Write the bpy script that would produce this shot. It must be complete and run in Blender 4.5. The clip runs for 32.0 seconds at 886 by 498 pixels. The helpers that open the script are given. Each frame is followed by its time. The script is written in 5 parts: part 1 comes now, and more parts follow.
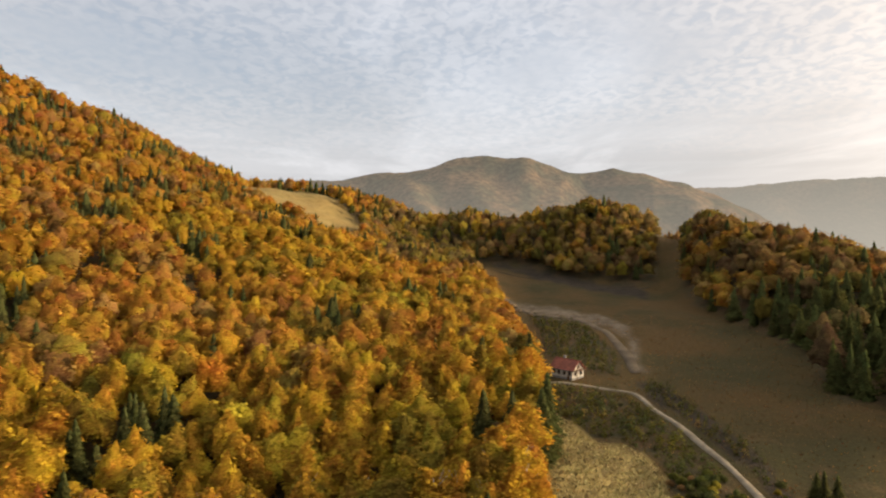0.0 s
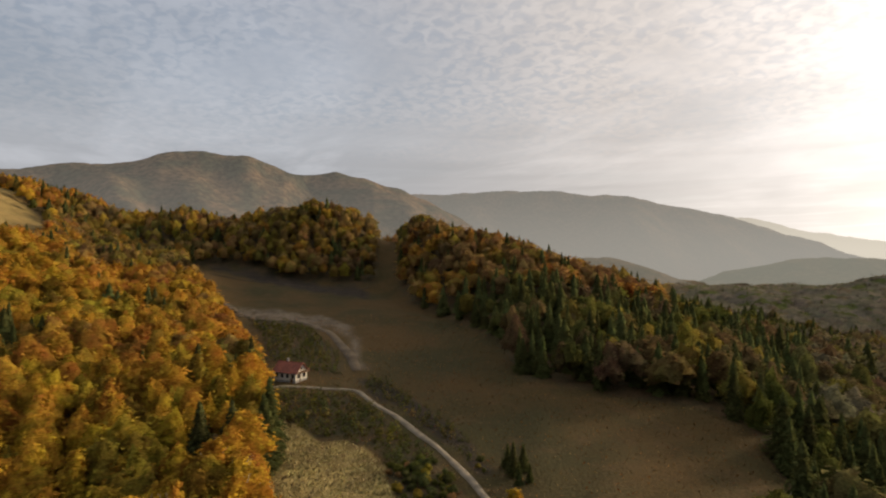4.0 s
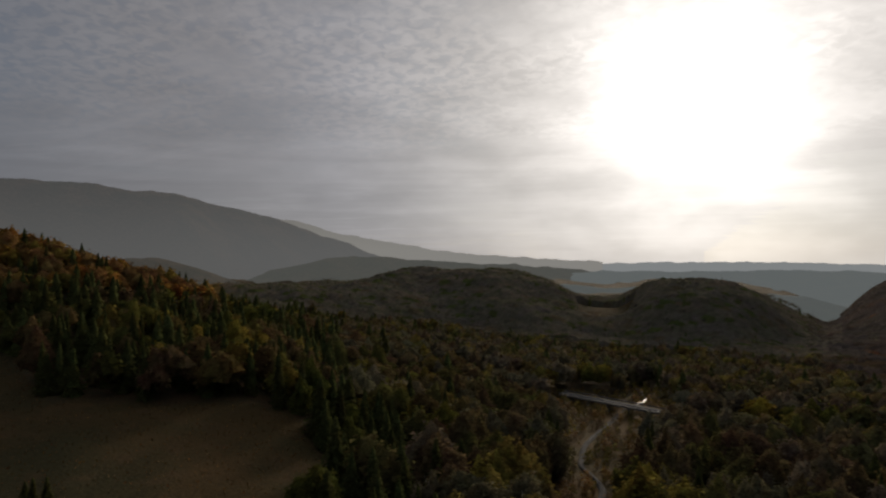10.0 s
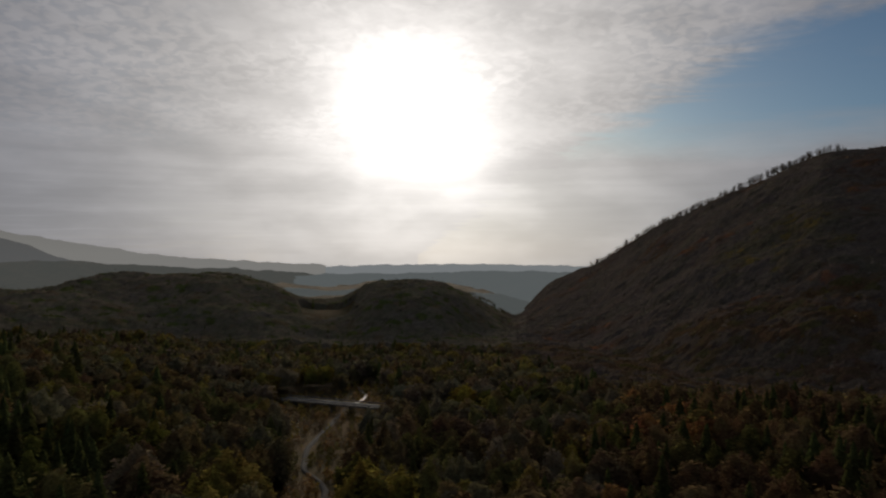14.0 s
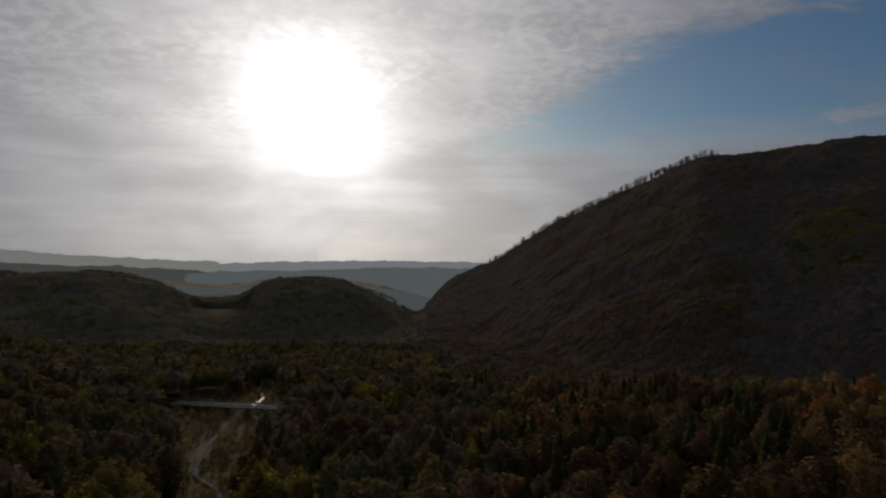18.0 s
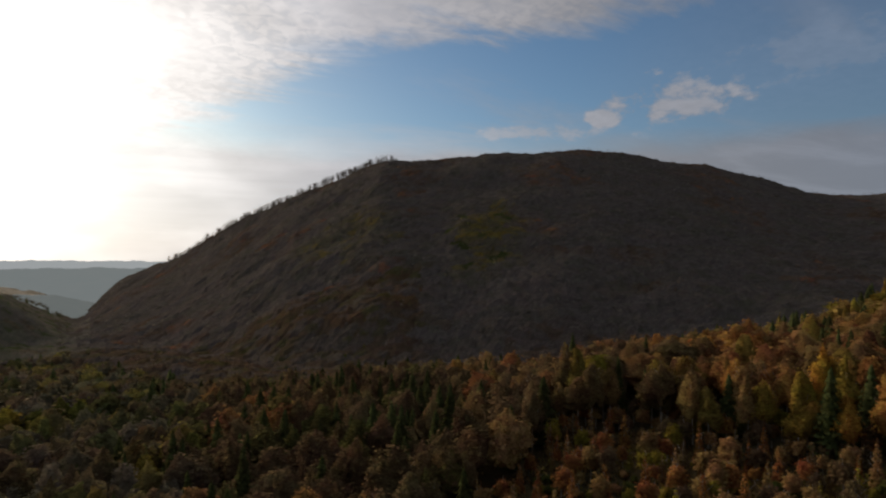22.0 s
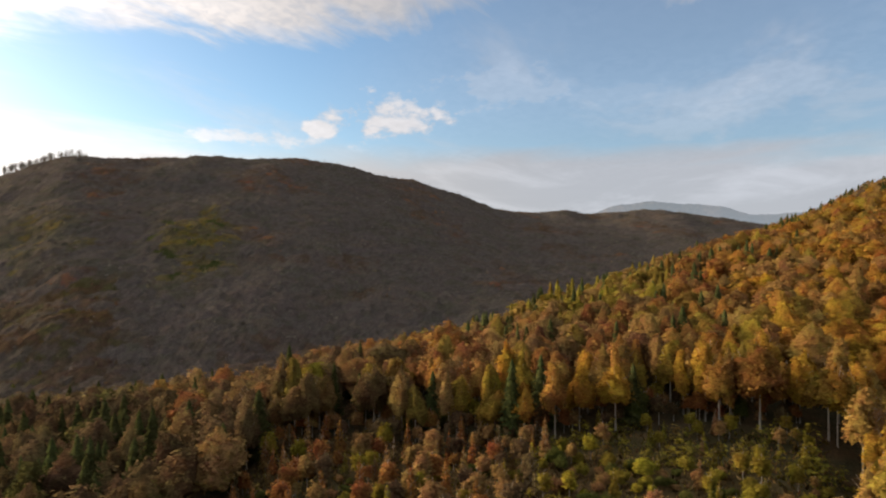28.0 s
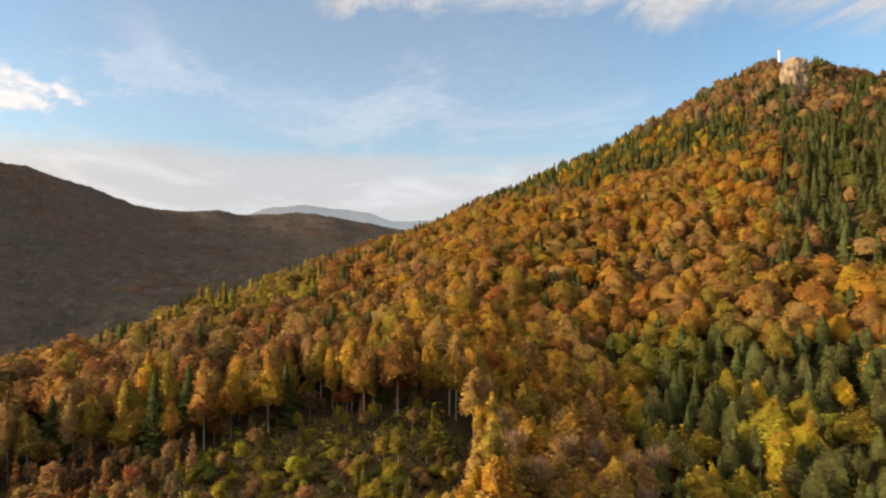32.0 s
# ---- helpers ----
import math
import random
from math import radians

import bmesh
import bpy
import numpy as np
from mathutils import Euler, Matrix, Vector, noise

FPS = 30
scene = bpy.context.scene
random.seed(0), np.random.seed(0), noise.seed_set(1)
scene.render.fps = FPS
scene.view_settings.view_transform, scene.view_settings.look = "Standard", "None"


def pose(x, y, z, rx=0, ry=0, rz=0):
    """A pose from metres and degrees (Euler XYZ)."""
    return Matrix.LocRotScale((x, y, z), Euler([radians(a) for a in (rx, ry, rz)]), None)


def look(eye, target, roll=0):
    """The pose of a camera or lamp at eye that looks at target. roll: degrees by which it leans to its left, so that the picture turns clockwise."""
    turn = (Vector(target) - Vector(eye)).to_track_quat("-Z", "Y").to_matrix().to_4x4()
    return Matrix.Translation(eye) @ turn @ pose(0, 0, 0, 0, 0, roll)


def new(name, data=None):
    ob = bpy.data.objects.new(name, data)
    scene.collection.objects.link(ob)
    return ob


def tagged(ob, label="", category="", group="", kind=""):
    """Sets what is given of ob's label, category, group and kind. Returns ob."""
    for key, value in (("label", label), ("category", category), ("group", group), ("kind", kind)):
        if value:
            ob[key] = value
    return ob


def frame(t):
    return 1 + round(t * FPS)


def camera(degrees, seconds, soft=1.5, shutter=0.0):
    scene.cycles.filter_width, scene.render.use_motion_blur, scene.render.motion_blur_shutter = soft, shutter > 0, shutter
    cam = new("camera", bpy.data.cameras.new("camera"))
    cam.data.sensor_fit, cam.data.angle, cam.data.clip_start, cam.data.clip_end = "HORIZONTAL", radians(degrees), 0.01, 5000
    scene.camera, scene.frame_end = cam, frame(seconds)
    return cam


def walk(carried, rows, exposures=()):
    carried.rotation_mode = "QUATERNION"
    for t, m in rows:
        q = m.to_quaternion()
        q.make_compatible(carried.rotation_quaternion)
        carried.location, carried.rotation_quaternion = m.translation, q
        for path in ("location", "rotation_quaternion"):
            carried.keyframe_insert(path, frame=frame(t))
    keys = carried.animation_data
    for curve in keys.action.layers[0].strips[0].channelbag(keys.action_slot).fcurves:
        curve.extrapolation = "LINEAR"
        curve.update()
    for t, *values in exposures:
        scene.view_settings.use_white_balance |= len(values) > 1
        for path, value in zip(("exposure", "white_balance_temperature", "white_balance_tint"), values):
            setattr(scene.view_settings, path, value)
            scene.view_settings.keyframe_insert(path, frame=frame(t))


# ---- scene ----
cam = camera(70.96, 32.0, soft=2.1, shutter=0.25)

EYE = (0.0, 0.0, 60.0)
# seconds, heading clockwise from north, pitch, lean (degrees)
PATH = [
    (0, -85.33, 0.02, 0.00),
    (0.5, -80.63, 0.06, 0.00),
    (1, -75.89, 0.06, 0.00),
    (1.5, -72.05, 0.06, 0.00),
    (2, -68.79, 0.06, 0.00),
    (2.5, -66.55, 0.13, 0.00),
    (4.5, -55.64, 0.15, 0.00),
    (5, -49.73, 0.10, 0.00),
    (5.5, -46.37, 0.08, 0.00),
    (6, -44.17, 0.06, 0.00),
    (6.5, -42.13, 0.06, 0.00),
    (7, -39.76, 0.04, 0.00),
    (7.5, -37.48, 0.02, 0.00),
    (8, -35.16, 0.01, 0.00),
    (8.5, -32.26, 0.03, 0.00),
    (9, -29.09, 0.07, 0.00),
    (9.5, -24.86, 0.12, 0.00),
    (10, -20.41, 0.18, 0.00),
    (10.5, -15.62, 0.23, 0.00),
    (11, -12.67, 0.28, 0.00),
    (11.5, -10.16, 0.33, 0.00),
    (12, -7.29, 0.39, 0.00),
    (12.5, -3.42, 0.43, 0.00),
    (13, -0.00, 0.45, 0.00),
    (13.5, 2.50, 0.46, 0.00),
    (14, 4.69, 0.47, 0.00),
    (14.5, 7.15, 0.46, 0.00),
    (16.5, 9.04, 0.31, 0.00),
    (17, 10.00, 0.24, 0.00),
    (17.5, 11.89, 0.20, 0.00),
    (18, 13.77, 0.16, 0.00),
    (18.5, 16.36, 0.12, 0.00),
    (19, 20.63, 0.07, 0.00),
    (19.5, 25.40, 0.02, 0.00),
    (20, 29.27, -0.02, 0.00),
    (20.5, 32.92, -0.05, 0.00),
    (21, 36.02, -0.07, 0.00),
    (21.5, 38.49, -0.07, 0.00),
    (22, 41.89, -0.05, 0.00),
    (22.5, 44.55, -0.02, 0.00),
    (23, 47.14, 0.04, 0.00),
    (23.5, 49.40, 0.10, 0.00),
    (24, 52.00, 0.12, 0.00),
    (24.5, 54.18, 0.15, 0.00),
    (25, 55.85, 0.19, 0.00),
    (25.5, 57.04, 0.28, 0.00),
    (27.5, 65.29, 0.65, 0.00),
    (28, 67.54, 0.75, 0.00),
    (28.5, 69.84, 0.78, 0.00),
    (29, 72.29, 0.81, 0.00),
    (29.5, 75.47, 0.82, 0.00),
    (30, 79.17, 0.86, 0.00),
    (30.5, 83.32, 0.88, 0.00),
    (31, 87.91, 0.91, 0.00),
    (31.5, 93.31, 0.93, 0.00),
    (32, 98.66, 0.95, 0.00),
]


def aim(az, el):
    a, e = radians(az), radians(el)
    return (EYE[0] + math.sin(a) * math.cos(e), EYE[1] + math.cos(a) * math.cos(e), EYE[2] + math.sin(e))


walk(cam, [(t, look(EYE, aim(az, el), roll)) for t, az, el, roll in PATH],
     exposures=[(0.0, 0.9, 7700, 10), (2.5, 0.6, 7500, 10), (6.0, -0.22, 7000, 10), (8.0, -0.72, 6650, 10), (9.0, -1.05, 6500, 10), (11.0, -1.55, 6400, 10), (14.0, -1.62, 6300, 10), (19.0, -1.8, 6100, 10),
                (21.0, -1.1, 6300, 10), (23.0, -0.4, 6450, 10), (25.0, 0.28, 6850, 10), (28.0, 0.6, 7050, 10), (32.0, 0.97, 7600, 10)])

# ------------------------------------------------------------------ light
SUN_AZ, SUN_EL = 2.5, 12.5
sun_vec = Vector(aim(SUN_AZ, SUN_EL)) - Vector(EYE)
sun = new("sun", bpy.data.lights.new("sun", "SUN"))
sun.data.energy, sun.data.angle, sun.data.color = 5.0, radians(16), (1.0, 0.83, 0.62)
sun.matrix_world = look(tuple(Vector((0, 0, 900)) + sun_vec * 900), (0, 0, 900))


class Nodes:
    """Short hand for node trees."""

    def __init__(self, tree):
        self.tree = tree
        tree.nodes.clear()

    def add(self, kind, operation=None, use_clamp=None, data_type=None, blend_type=None, interpolation_type=None, attribute_name=None):
        n = self.tree.nodes.new(kind)
        if operation is not None:
            n.operation = operation
        if use_clamp is not None:
            n.use_clamp = use_clamp
        if data_type is not None:
            n.data_type = data_type
        if blend_type is not None:
            n.blend_type = blend_type
        if interpolation_type is not None:
            n.interpolation_type = interpolation_type
        if attribute_name is not None:
            n.attribute_name = attribute_name
        return n

    def put(self, socket, value):
        if isinstance(value, bpy.types.NodeSocket):
            self.tree.links.new(value, socket)
        elif isinstance(value, (tuple, list)) and len(value) == 3 and socket.type == "RGBA":
            socket.default_value = (*value, 1)
        else:
            socket.default_value = value

    def math(self, op, a, b=0.0, c=0.0, clamp=False):
        n = self.add("ShaderNodeMath", operation=op, use_clamp=clamp)
        for s, v in zip(n.inputs, (a, b, c)):
            self.put(s, v)
        return n.outputs[0]

    def vmath(self, op, a, b=(0, 0, 0)):
        n = self.add("ShaderNodeVectorMath", operation=op)
        self.put(n.inputs[0], a)
        self.put(n.inputs[1], b)
        return n.outputs["Value"] if op in ("DOT_PRODUCT", "LENGTH") else n.outputs["Vector"]

    def mix(self, f, a, b):
        n = self.add("ShaderNodeMix", data_type="RGBA")
        self.put(n.inputs[0], f)
        self.put(n.inputs[6], a)
        self.put(n.inputs[7], b)
        return n.outputs[2]

    def mul(self, a, b):
        n = self.add("ShaderNodeMix", data_type="RGBA", blend_type="MULTIPLY")
        n.inputs[0].default_value = 1
        self.put(n.inputs[6], a)
        self.put(n.inputs[7], b)
        return n.outputs[2]

    def noise(self, vec, scale, detail=4.0, rough=0.55, distort=0.0):
        n = self.add("ShaderNodeTexNoise")
        self.put(n.inputs["Vector"], vec)
        for key, v in (("Scale", scale), ("Detail", detail), ("Roughness", rough), ("Distortion", distort)):
            self.put(n.inputs[key], v)
        return n.outputs[0]

    def ramp(self, v, lo, hi, out_lo=0.0, out_hi=1.0):
        n = self.add("ShaderNodeMapRange", interpolation_type="SMOOTHSTEP")
        for s, value in zip(n.inputs, (v, lo, hi, out_lo, out_hi)):
            self.put(s, value)
        return n.outputs[0]

    def xyz(self, x, y, z):
        n = self.add("ShaderNodeCombineXYZ")
        for s, v in zip(n.inputs, (x, y, z)):
            self.put(s, v)
        return n.outputs[0]


world = bpy.data.worlds.new("sky")
scene.world = world
world.use_nodes = True
w = Nodes(world.node_tree)
d = w.add("ShaderNodeTexCoord").outputs["Generated"]
sep = w.add("ShaderNodeSeparateXYZ")
w.put(sep.inputs[0], d)
dx, dy, dz = sep.outputs
nishita = w.add("ShaderNodeTexSky")
nishita.sky_type, nishita.sun_disc = "NISHITA", False
nishita.sun_elevation, nishita.sun_rotation = radians(SUN_EL), radians(SUN_AZ)
nishita.altitude, nishita.dust_density, nishita.ozone_density = 500, 1.6, 2.0
w.put(nishita.inputs[0], d) if nishita.inputs else None
up = w.math("MAXIMUM", dz, 0.0)
high = w.math("ADD", up, 0.035)
px_, py_ = w.math("DIVIDE", dx, high), w.math("DIVIDE", dy, high)
plane = w.xyz(px_, py_, 0.0)
to_sun = w.vmath("DOT_PRODUCT", d, tuple(sun_vec))
to_sun = w.math("MAXIMUM", to_sun, 0.0)
# the cloud deck: broad sheets, rippled fields, and an edge that runs to the north-east
broad = w.noise(plane, 0.45, 3.0, 0.5, 0.6)
rip_high = w.math("ADD", up, 0.2)
rip_dir = w.xyz(w.math("DIVIDE", dx, rip_high), w.math("DIVIDE", dy, rip_high), 0.0)
ripple = w.noise(rip_dir, 24.0, 2.0, 0.5, 0.5)
wisps = w.noise(w.vmath("MULTIPLY", plane, (0.55, 1.6, 1.0)), 1.3, 5.0, 0.6, 0.8)
edge = w.math("SUBTRACT", w.math("ADD", 1.6, w.math("MULTIPLY", w.math("MINIMUM", w.math("MAXIMUM", w.math("SUBTRACT", 2.5, py_), 0.0), 1.3), 0.42)), px_)
edge = w.math("ADD", edge, w.math("MULTIPLY", w.math("SUBTRACT", wisps, 0.5), 1.5))
deck = w.ramp(edge, -0.16, 0.3)
calm = w.math("MULTIPLY", w.ramp(dz, 0.09, 0.28), w.ramp(w.noise(plane, 0.9, 2.0), 0.36, 0.58, 0.25, 1.25))
ripple = w.math("ADD", 0.5, w.math("MULTIPLY", w.math("SUBTRACT", ripple, 0.5), calm))
rip_amt = w.math("MULTIPLY", w.ramp(ripple, 0.3, 0.6, 0.86, 1.0), w.ramp(broad, 0.25, 0.5, 0.93, 1.0))
rip_amt = w.math("MULTIPLY", rip_amt, w.math("SUBTRACT", 1.0, w.math("MULTIPLY", w.ramp(dx, -0.66, -0.97, 0.0, 0.26), w.ramp(dz, 0.1, 0.32))))
rip_amt = w.math("MAXIMUM", rip_amt, w.ramp(to_sun, 0.82, 0.96, 0.0, 0.98))
deck = w.math("MULTIPLY", deck, rip_amt)
# thin high streaks and a few small puffs in the clear part
streak = w.ramp(w.noise(w.vmath("MULTIPLY", plane, (0.5, 1.1, 1.0)), 0.8, 5.0, 0.6, 0.5), 0.46, 0.72, 0.0, 0.5)
sky_az = w.math("MULTIPLY", w.math("ARCTAN2", dx, dy), 57.2958)
sky_el = w.math("MULTIPLY", w.math("ARCSINE", dz), 57.2958)
fluff = w.noise(w.vmath("MULTIPLY", d, (1.0, 1.0, 1.9)), 13.0, 7.0, 0.6, 0.15)
puffs = 0.0
# azimuth, elevation, half width, half height, density of each cloud group
for c_az, c_el, c_w, c_h, c_d in ((62.5, 12.3, 4.6, 2.0, 0.95), (56.6, 11.4, 1.5, 0.7, 0.9), (50.5, 10.3, 5.0, 0.8, 0.7), (72.5, 15.2, 7.5, 2.0, 0.38), (84.0, 14.2, 6.0, 1.2, 0.3)):
    ex = w.math("DIVIDE", w.math("SUBTRACT", sky_az, c_az), c_w)
    ey = w.math("DIVIDE", w.math("SUBTRACT", sky_el, c_el), c_h)
    reach = w.math("SQRT", w.math("ADD", w.math("MULTIPLY", ex, ex), w.math("MULTIPLY", ey, ey)))
    core = w.math("SUBTRACT", w.math("ADD", 1.2, w.math("MULTIPLY", w.math("SUBTRACT", fluff, 0.5), 4.0)), reach)
    puffs = w.math("MAXIMUM", puffs, w.ramp(core, 0.0, 0.75, 0.0, c_d))
cover = w.math("MAXIMUM", deck, w.math("MAXIMUM", streak, puffs))
low = w.ramp(w.math("ADD", dz, w.math("MULTIPLY", w.math("SUBTRACT", broad, 0.5), 0.10)), 0.135, 0.185, 0.94, 0.0)
cover = w.math("MAXIMUM", cover, low)
cover = w.math("MAXIMUM", cover, w.math("MULTIPLY", w.ramp(dx, 0.76, 0.95, 0.0, 0.42), w.ramp(streak, 0.0, 0.3, 0.55, 1.0)), clamp=True)
glow = w.math("ADD", w.math("MULTIPLY", w.math("POWER", to_sun, 5.0), 1.0), w.math("MULTIPLY", w.math("POWER", to_sun, 26.0), 1.3))
glow = w.math("ADD", glow, w.math("MULTIPLY", w.math("POWER", to_sun, 160.0), 2.6))
ragged = w.ramp(w.noise(w.vmath("MULTIPLY", d, (1.0, 1.0, 2.6)), 6.0, 4.0, 0.5, 0.0), 0.35, 0.65, 0.86, 1.12)
glow = w.math("MULTIPLY", glow, ragged)
shade = w.math("MULTIPLY", w.ramp(ripple, 0.3, 0.7, 0.92, 1.05), w.math("ADD", 1.0, w.math("MULTIPLY", w.ramp(broad, 0.3, 0.65, -0.11, 0.08), w.ramp(dz, 0.08, 0.25))))
bands = w.ramp(w.noise(w.vmath("MULTIPLY", d, (1.6, 1.6, 30.0)), 1.3, 3.0, 0.5, 0.3), 0.36, 0.62, 0.94, 1.03)
bands = w.math("ADD", 1.0, w.math("MULTIPLY", w.math("SUBTRACT", bands, 1.0), w.math("MULTIPLY", w.ramp(dx, 0.45, 0.75, 1.0, 0.2), w.math("MULTIPLY", w.ramp(dz, 0.02, 0.07), w.ramp(dz, 0.24, 0.12)))))
shade = w.math("MULTIPLY", w.math("MULTIPLY", shade, bands), w.ramp(dx, 0.5, 0.97, 1.0, 0.93))
lum = w.math("MULTIPLY", w.math("ADD", 0.39, glow), shade)
lum = w.math("ADD", lum, w.math("ADD", w.math("MULTIPLY", puffs, 0.16), w.math("MULTIPLY", streak, 0.16)))
tone = w.mix(w.ramp(to_sun, 0.15, 0.8), (0.88, 0.95, 1.12), (1.0, 0.968, 1.0))
tone = w.mix(w.ramp(to_sun, 0.82, 0.99), tone, (1.07, 1.0, 0.93))
cloud = w.mul(tone, w.xyz(lum, lum, lum))
blue = w.mul(nishita.outputs[0], (0.103, 0.124, 0.14))
sky = w.mix(cover, blue, cloud)
back = w.add("ShaderNodeBackground")
w.put(back.inputs[0], sky)
back.inputs[1].default_value = 1.0
w.put(w.add("ShaderNodeOutputWorld").inputs[0], back.outputs[0])

# ------------------------------------------------------------------ materials


def material(name):
    m = bpy.data.materials.new(name)
    m.use_nodes = True
    return m, Nodes(m.node_tree)


def finish(n, shader):
    n.put(n.add("ShaderNodeOutputMaterial").inputs[0], shader)


def simple(name, colour, rough=0.8, spread=0.25, scale=3.0, bump=0.0, metal=0.0):
    m, n = material(name)
    pos = n.add("ShaderNodeTexCoord").outputs["Object"]
    a = n.noise(pos, scale, 5.0)
    b = n.noise(pos, scale * 9, 3.0)
    f = n.math("ADD", n.ramp(a, 0.3, 0.7, 1 - spread, 1 + spread), n.ramp(b, 0.3, 0.7, -spread / 2, spread / 2))
    p = n.add("ShaderNodeBsdfPrincipled")
    n.put(p.inputs["Base Color"], n.mul(colour, n.xyz(f, f, f)))
    p.inputs["Roughness"].default_value, p.inputs["Metallic"].default_value = rough, metal
    p.inputs["Specular IOR Level"].default_value = 0.5 if rough < 0.8 else 0.15
    if bump:
        bn = n.add("ShaderNodeBump")
        bn.inputs["Strength"].default_value, bn.inputs["Distance"].default_value = bump, 0.05
        n.put(bn.inputs["Height"], b)
        n.put(p.inputs["Normal"], bn.outputs[0])
    finish(n, p.outputs[0])
    return m


def foliage(name, from_object, through_leaf=0.3):
    """Leaves: the tree's own colour, varied leaf by leaf, with light coming through."""
    m, n = material(name)
    if from_object:
        tint = n.add("ShaderNodeObjectInfo").outputs["Color"]
    else:
        tint = n.add("ShaderNodeAttribute", attribute_name="tint").outputs["Color"]
    isl = n.add("ShaderNodeNewGeometry").outputs["Random Per Island"]
    where = n.add("ShaderNodeNewGeometry").outputs["Position"]
    patch = n.noise(where, 0.2, 3.0)
    sprays = n.noise(n.vmath("MULTIPLY", where, (1.0, 1.0, 2.6)), 1.15, 5.0, 0.72)
    hsv = n.add("ShaderNodeHueSaturation")
    n.put(hsv.inputs["Hue"], n.math("ADD", n.math("MULTIPLY", n.math("SUBTRACT", patch, 0.5), 0.1), n.ramp(isl, 0, 1, 0.488, 0.512)))
    hsv.inputs["Saturation"].default_value = 1.0
    n.put(hsv.inputs["Value"], n.math("MULTIPLY", n.ramp(isl, 0.0, 1.0, 0.76, 1.22), n.ramp(sprays, 0.32, 0.68, 0.64, 1.32)))
    n.put(hsv.inputs["Color"], tint)
    dif, tra = n.add("ShaderNodeBsdfDiffuse"), n.add("ShaderNodeBsdfTranslucent")
    n.put(dif.inputs[0], hsv.outputs[0])
    n.put(tra.inputs[0], hsv.outputs[0])
    relief = n.add("ShaderNodeBump")
    relief.inputs["Strength"].default_value, relief.inputs["Distance"].default_value = 0.6, 1.0
    n.put(relief.inputs["Height"], sprays)
    n.put(dif.inputs["Normal"], relief.outputs[0])
    mx = n.add("ShaderNodeMixShader")
    mx.inputs[0].default_value = through_leaf
    n.put(mx.inputs[1], dif.outputs[0])
    n.put(mx.inputs[2], tra.outputs[0])
    finish(n, mx.outputs[0])
    return m


LEAF_THING, LEAF_WOOD = foliage("tree_leaves", True), foliage("woodland_leaves", False)
BARK = simple("grey_bark", (0.38, 0.335, 0.27), 0.9, 0.35, 1.2, 0.4)
TWIG_BARK = simple("brown_twigs", (0.27, 0.165, 0.085), 0.95, 0.3, 1.2)
BARK_DARK = simple("brown_bark", (0.11, 0.08, 0.06), 0.95, 0.3, 1.5, 0.4)


def ground_material():
    m, n = material("ground_cover")
    pos = n.add("ShaderNodeTexCoord").outputs["Object"]
    zones = n.add("ShaderNodeAttribute", attribute_name="cover")
    at = zones.outputs["Color"]
    sp = n.add("ShaderNodeSeparateColor")
    n.put(sp.inputs[0], at)
    big, mid, fine = n.noise(pos, 0.02, 5.0, 0.6), n.noise(pos, 0.13, 5.0, 0.6), n.noise(pos, 1.4, 4.0, 0.6)
    litter = n.mix(n.ramp(mid, 0.3, 0.7), (0.10, 0.062, 0.03), (0.055, 0.05, 0.025))
    grass = n.mix(n.ramp(big, 0.35, 0.65), (0.105, 0.064, 0.024), (0.06, 0.05, 0.02))
    grass = n.mix(n.ramp(mid, 0.5, 0.75, 0.0, 0.7), grass, (0.118, 0.073, 0.034))
    straw = n.mix(n.ramp(fine, 0.35, 0.65), (0.60, 0.44, 0.16), (0.38, 0.28, 0.10))
    soil = n.mix(n.ramp(mid, 0.3, 0.7), (0.21, 0.165, 0.115), (0.13, 0.10, 0.07))
    col = n.mix(sp.outputs[0], litter, grass)
    col = n.mix(n.math("MULTIPLY", sp.outputs[1], n.ramp(mid, 0.25, 0.6, 0.35, 1.0)), col, straw)
    col = n.mix(n.math("MULTIPLY", sp.outputs[2], n.ramp(n.noise(pos, 0.3, 5.0, 0.65), 0.3, 0.6, 0.3, 1.0)), col, soil)
    # alpha 0: dark ploughed soil, and the shade painted on the bank
    col = n.mix(n.math("SUBTRACT", 1.0, zones.outputs["Alpha"]), col, n.mix(n.ramp(mid, 0.3, 0.7), (0.062, 0.046, 0.032), (0.04, 0.032, 0.022)))
    f = n.ramp(fine, 0.25, 0.75, 0.7, 1.3)
    p = n.add("ShaderNodeBsdfPrincipled")
    n.put(p.inputs["Base Color"], n.mul(col, n.xyz(f, f, f)))
    p.inputs["Roughness"].default_value = 1.0
    p.inputs["Specular IOR Level"].default_value = 0.1
    bn = n.add("ShaderNodeBump")
    bn.inputs["Strength"].default_value, bn.inputs["Distance"].default_value = 0.6, 0.5
    n.put(bn.inputs["Height"], fine)
    n.put(p.inputs["Normal"], bn.outputs[0])
    finish(n, p.outputs[0])
    return m


GROUND = ground_material()

# ------------------------------------------------------------------ the land


def polar(az, dist):
    a = np.radians(np.asarray(az, float))
    return np.sin(a) * dist, np.cos(a) * dist


def inside(x, y, rows):
    """Whether places lie in a polygon of (azimuth, distance) corners."""
    cx, cy = polar([r[0] for r in rows], np.array([r[1] for r in rows], float))
    hit = np.zeros(np.shape(x), bool)
    for x0, y0, x1, y1 in zip(cx, cy, np.roll(cx, -1), np.roll(cy, -1)):
        with np.errstate(divide="ignore", invalid="ignore"):
            cross = ((y0 > y) != (y1 > y)) & (x < (x1 - x0) * (y - y0) / (y1 - y0) + x0)
        hit ^= cross
    return hit


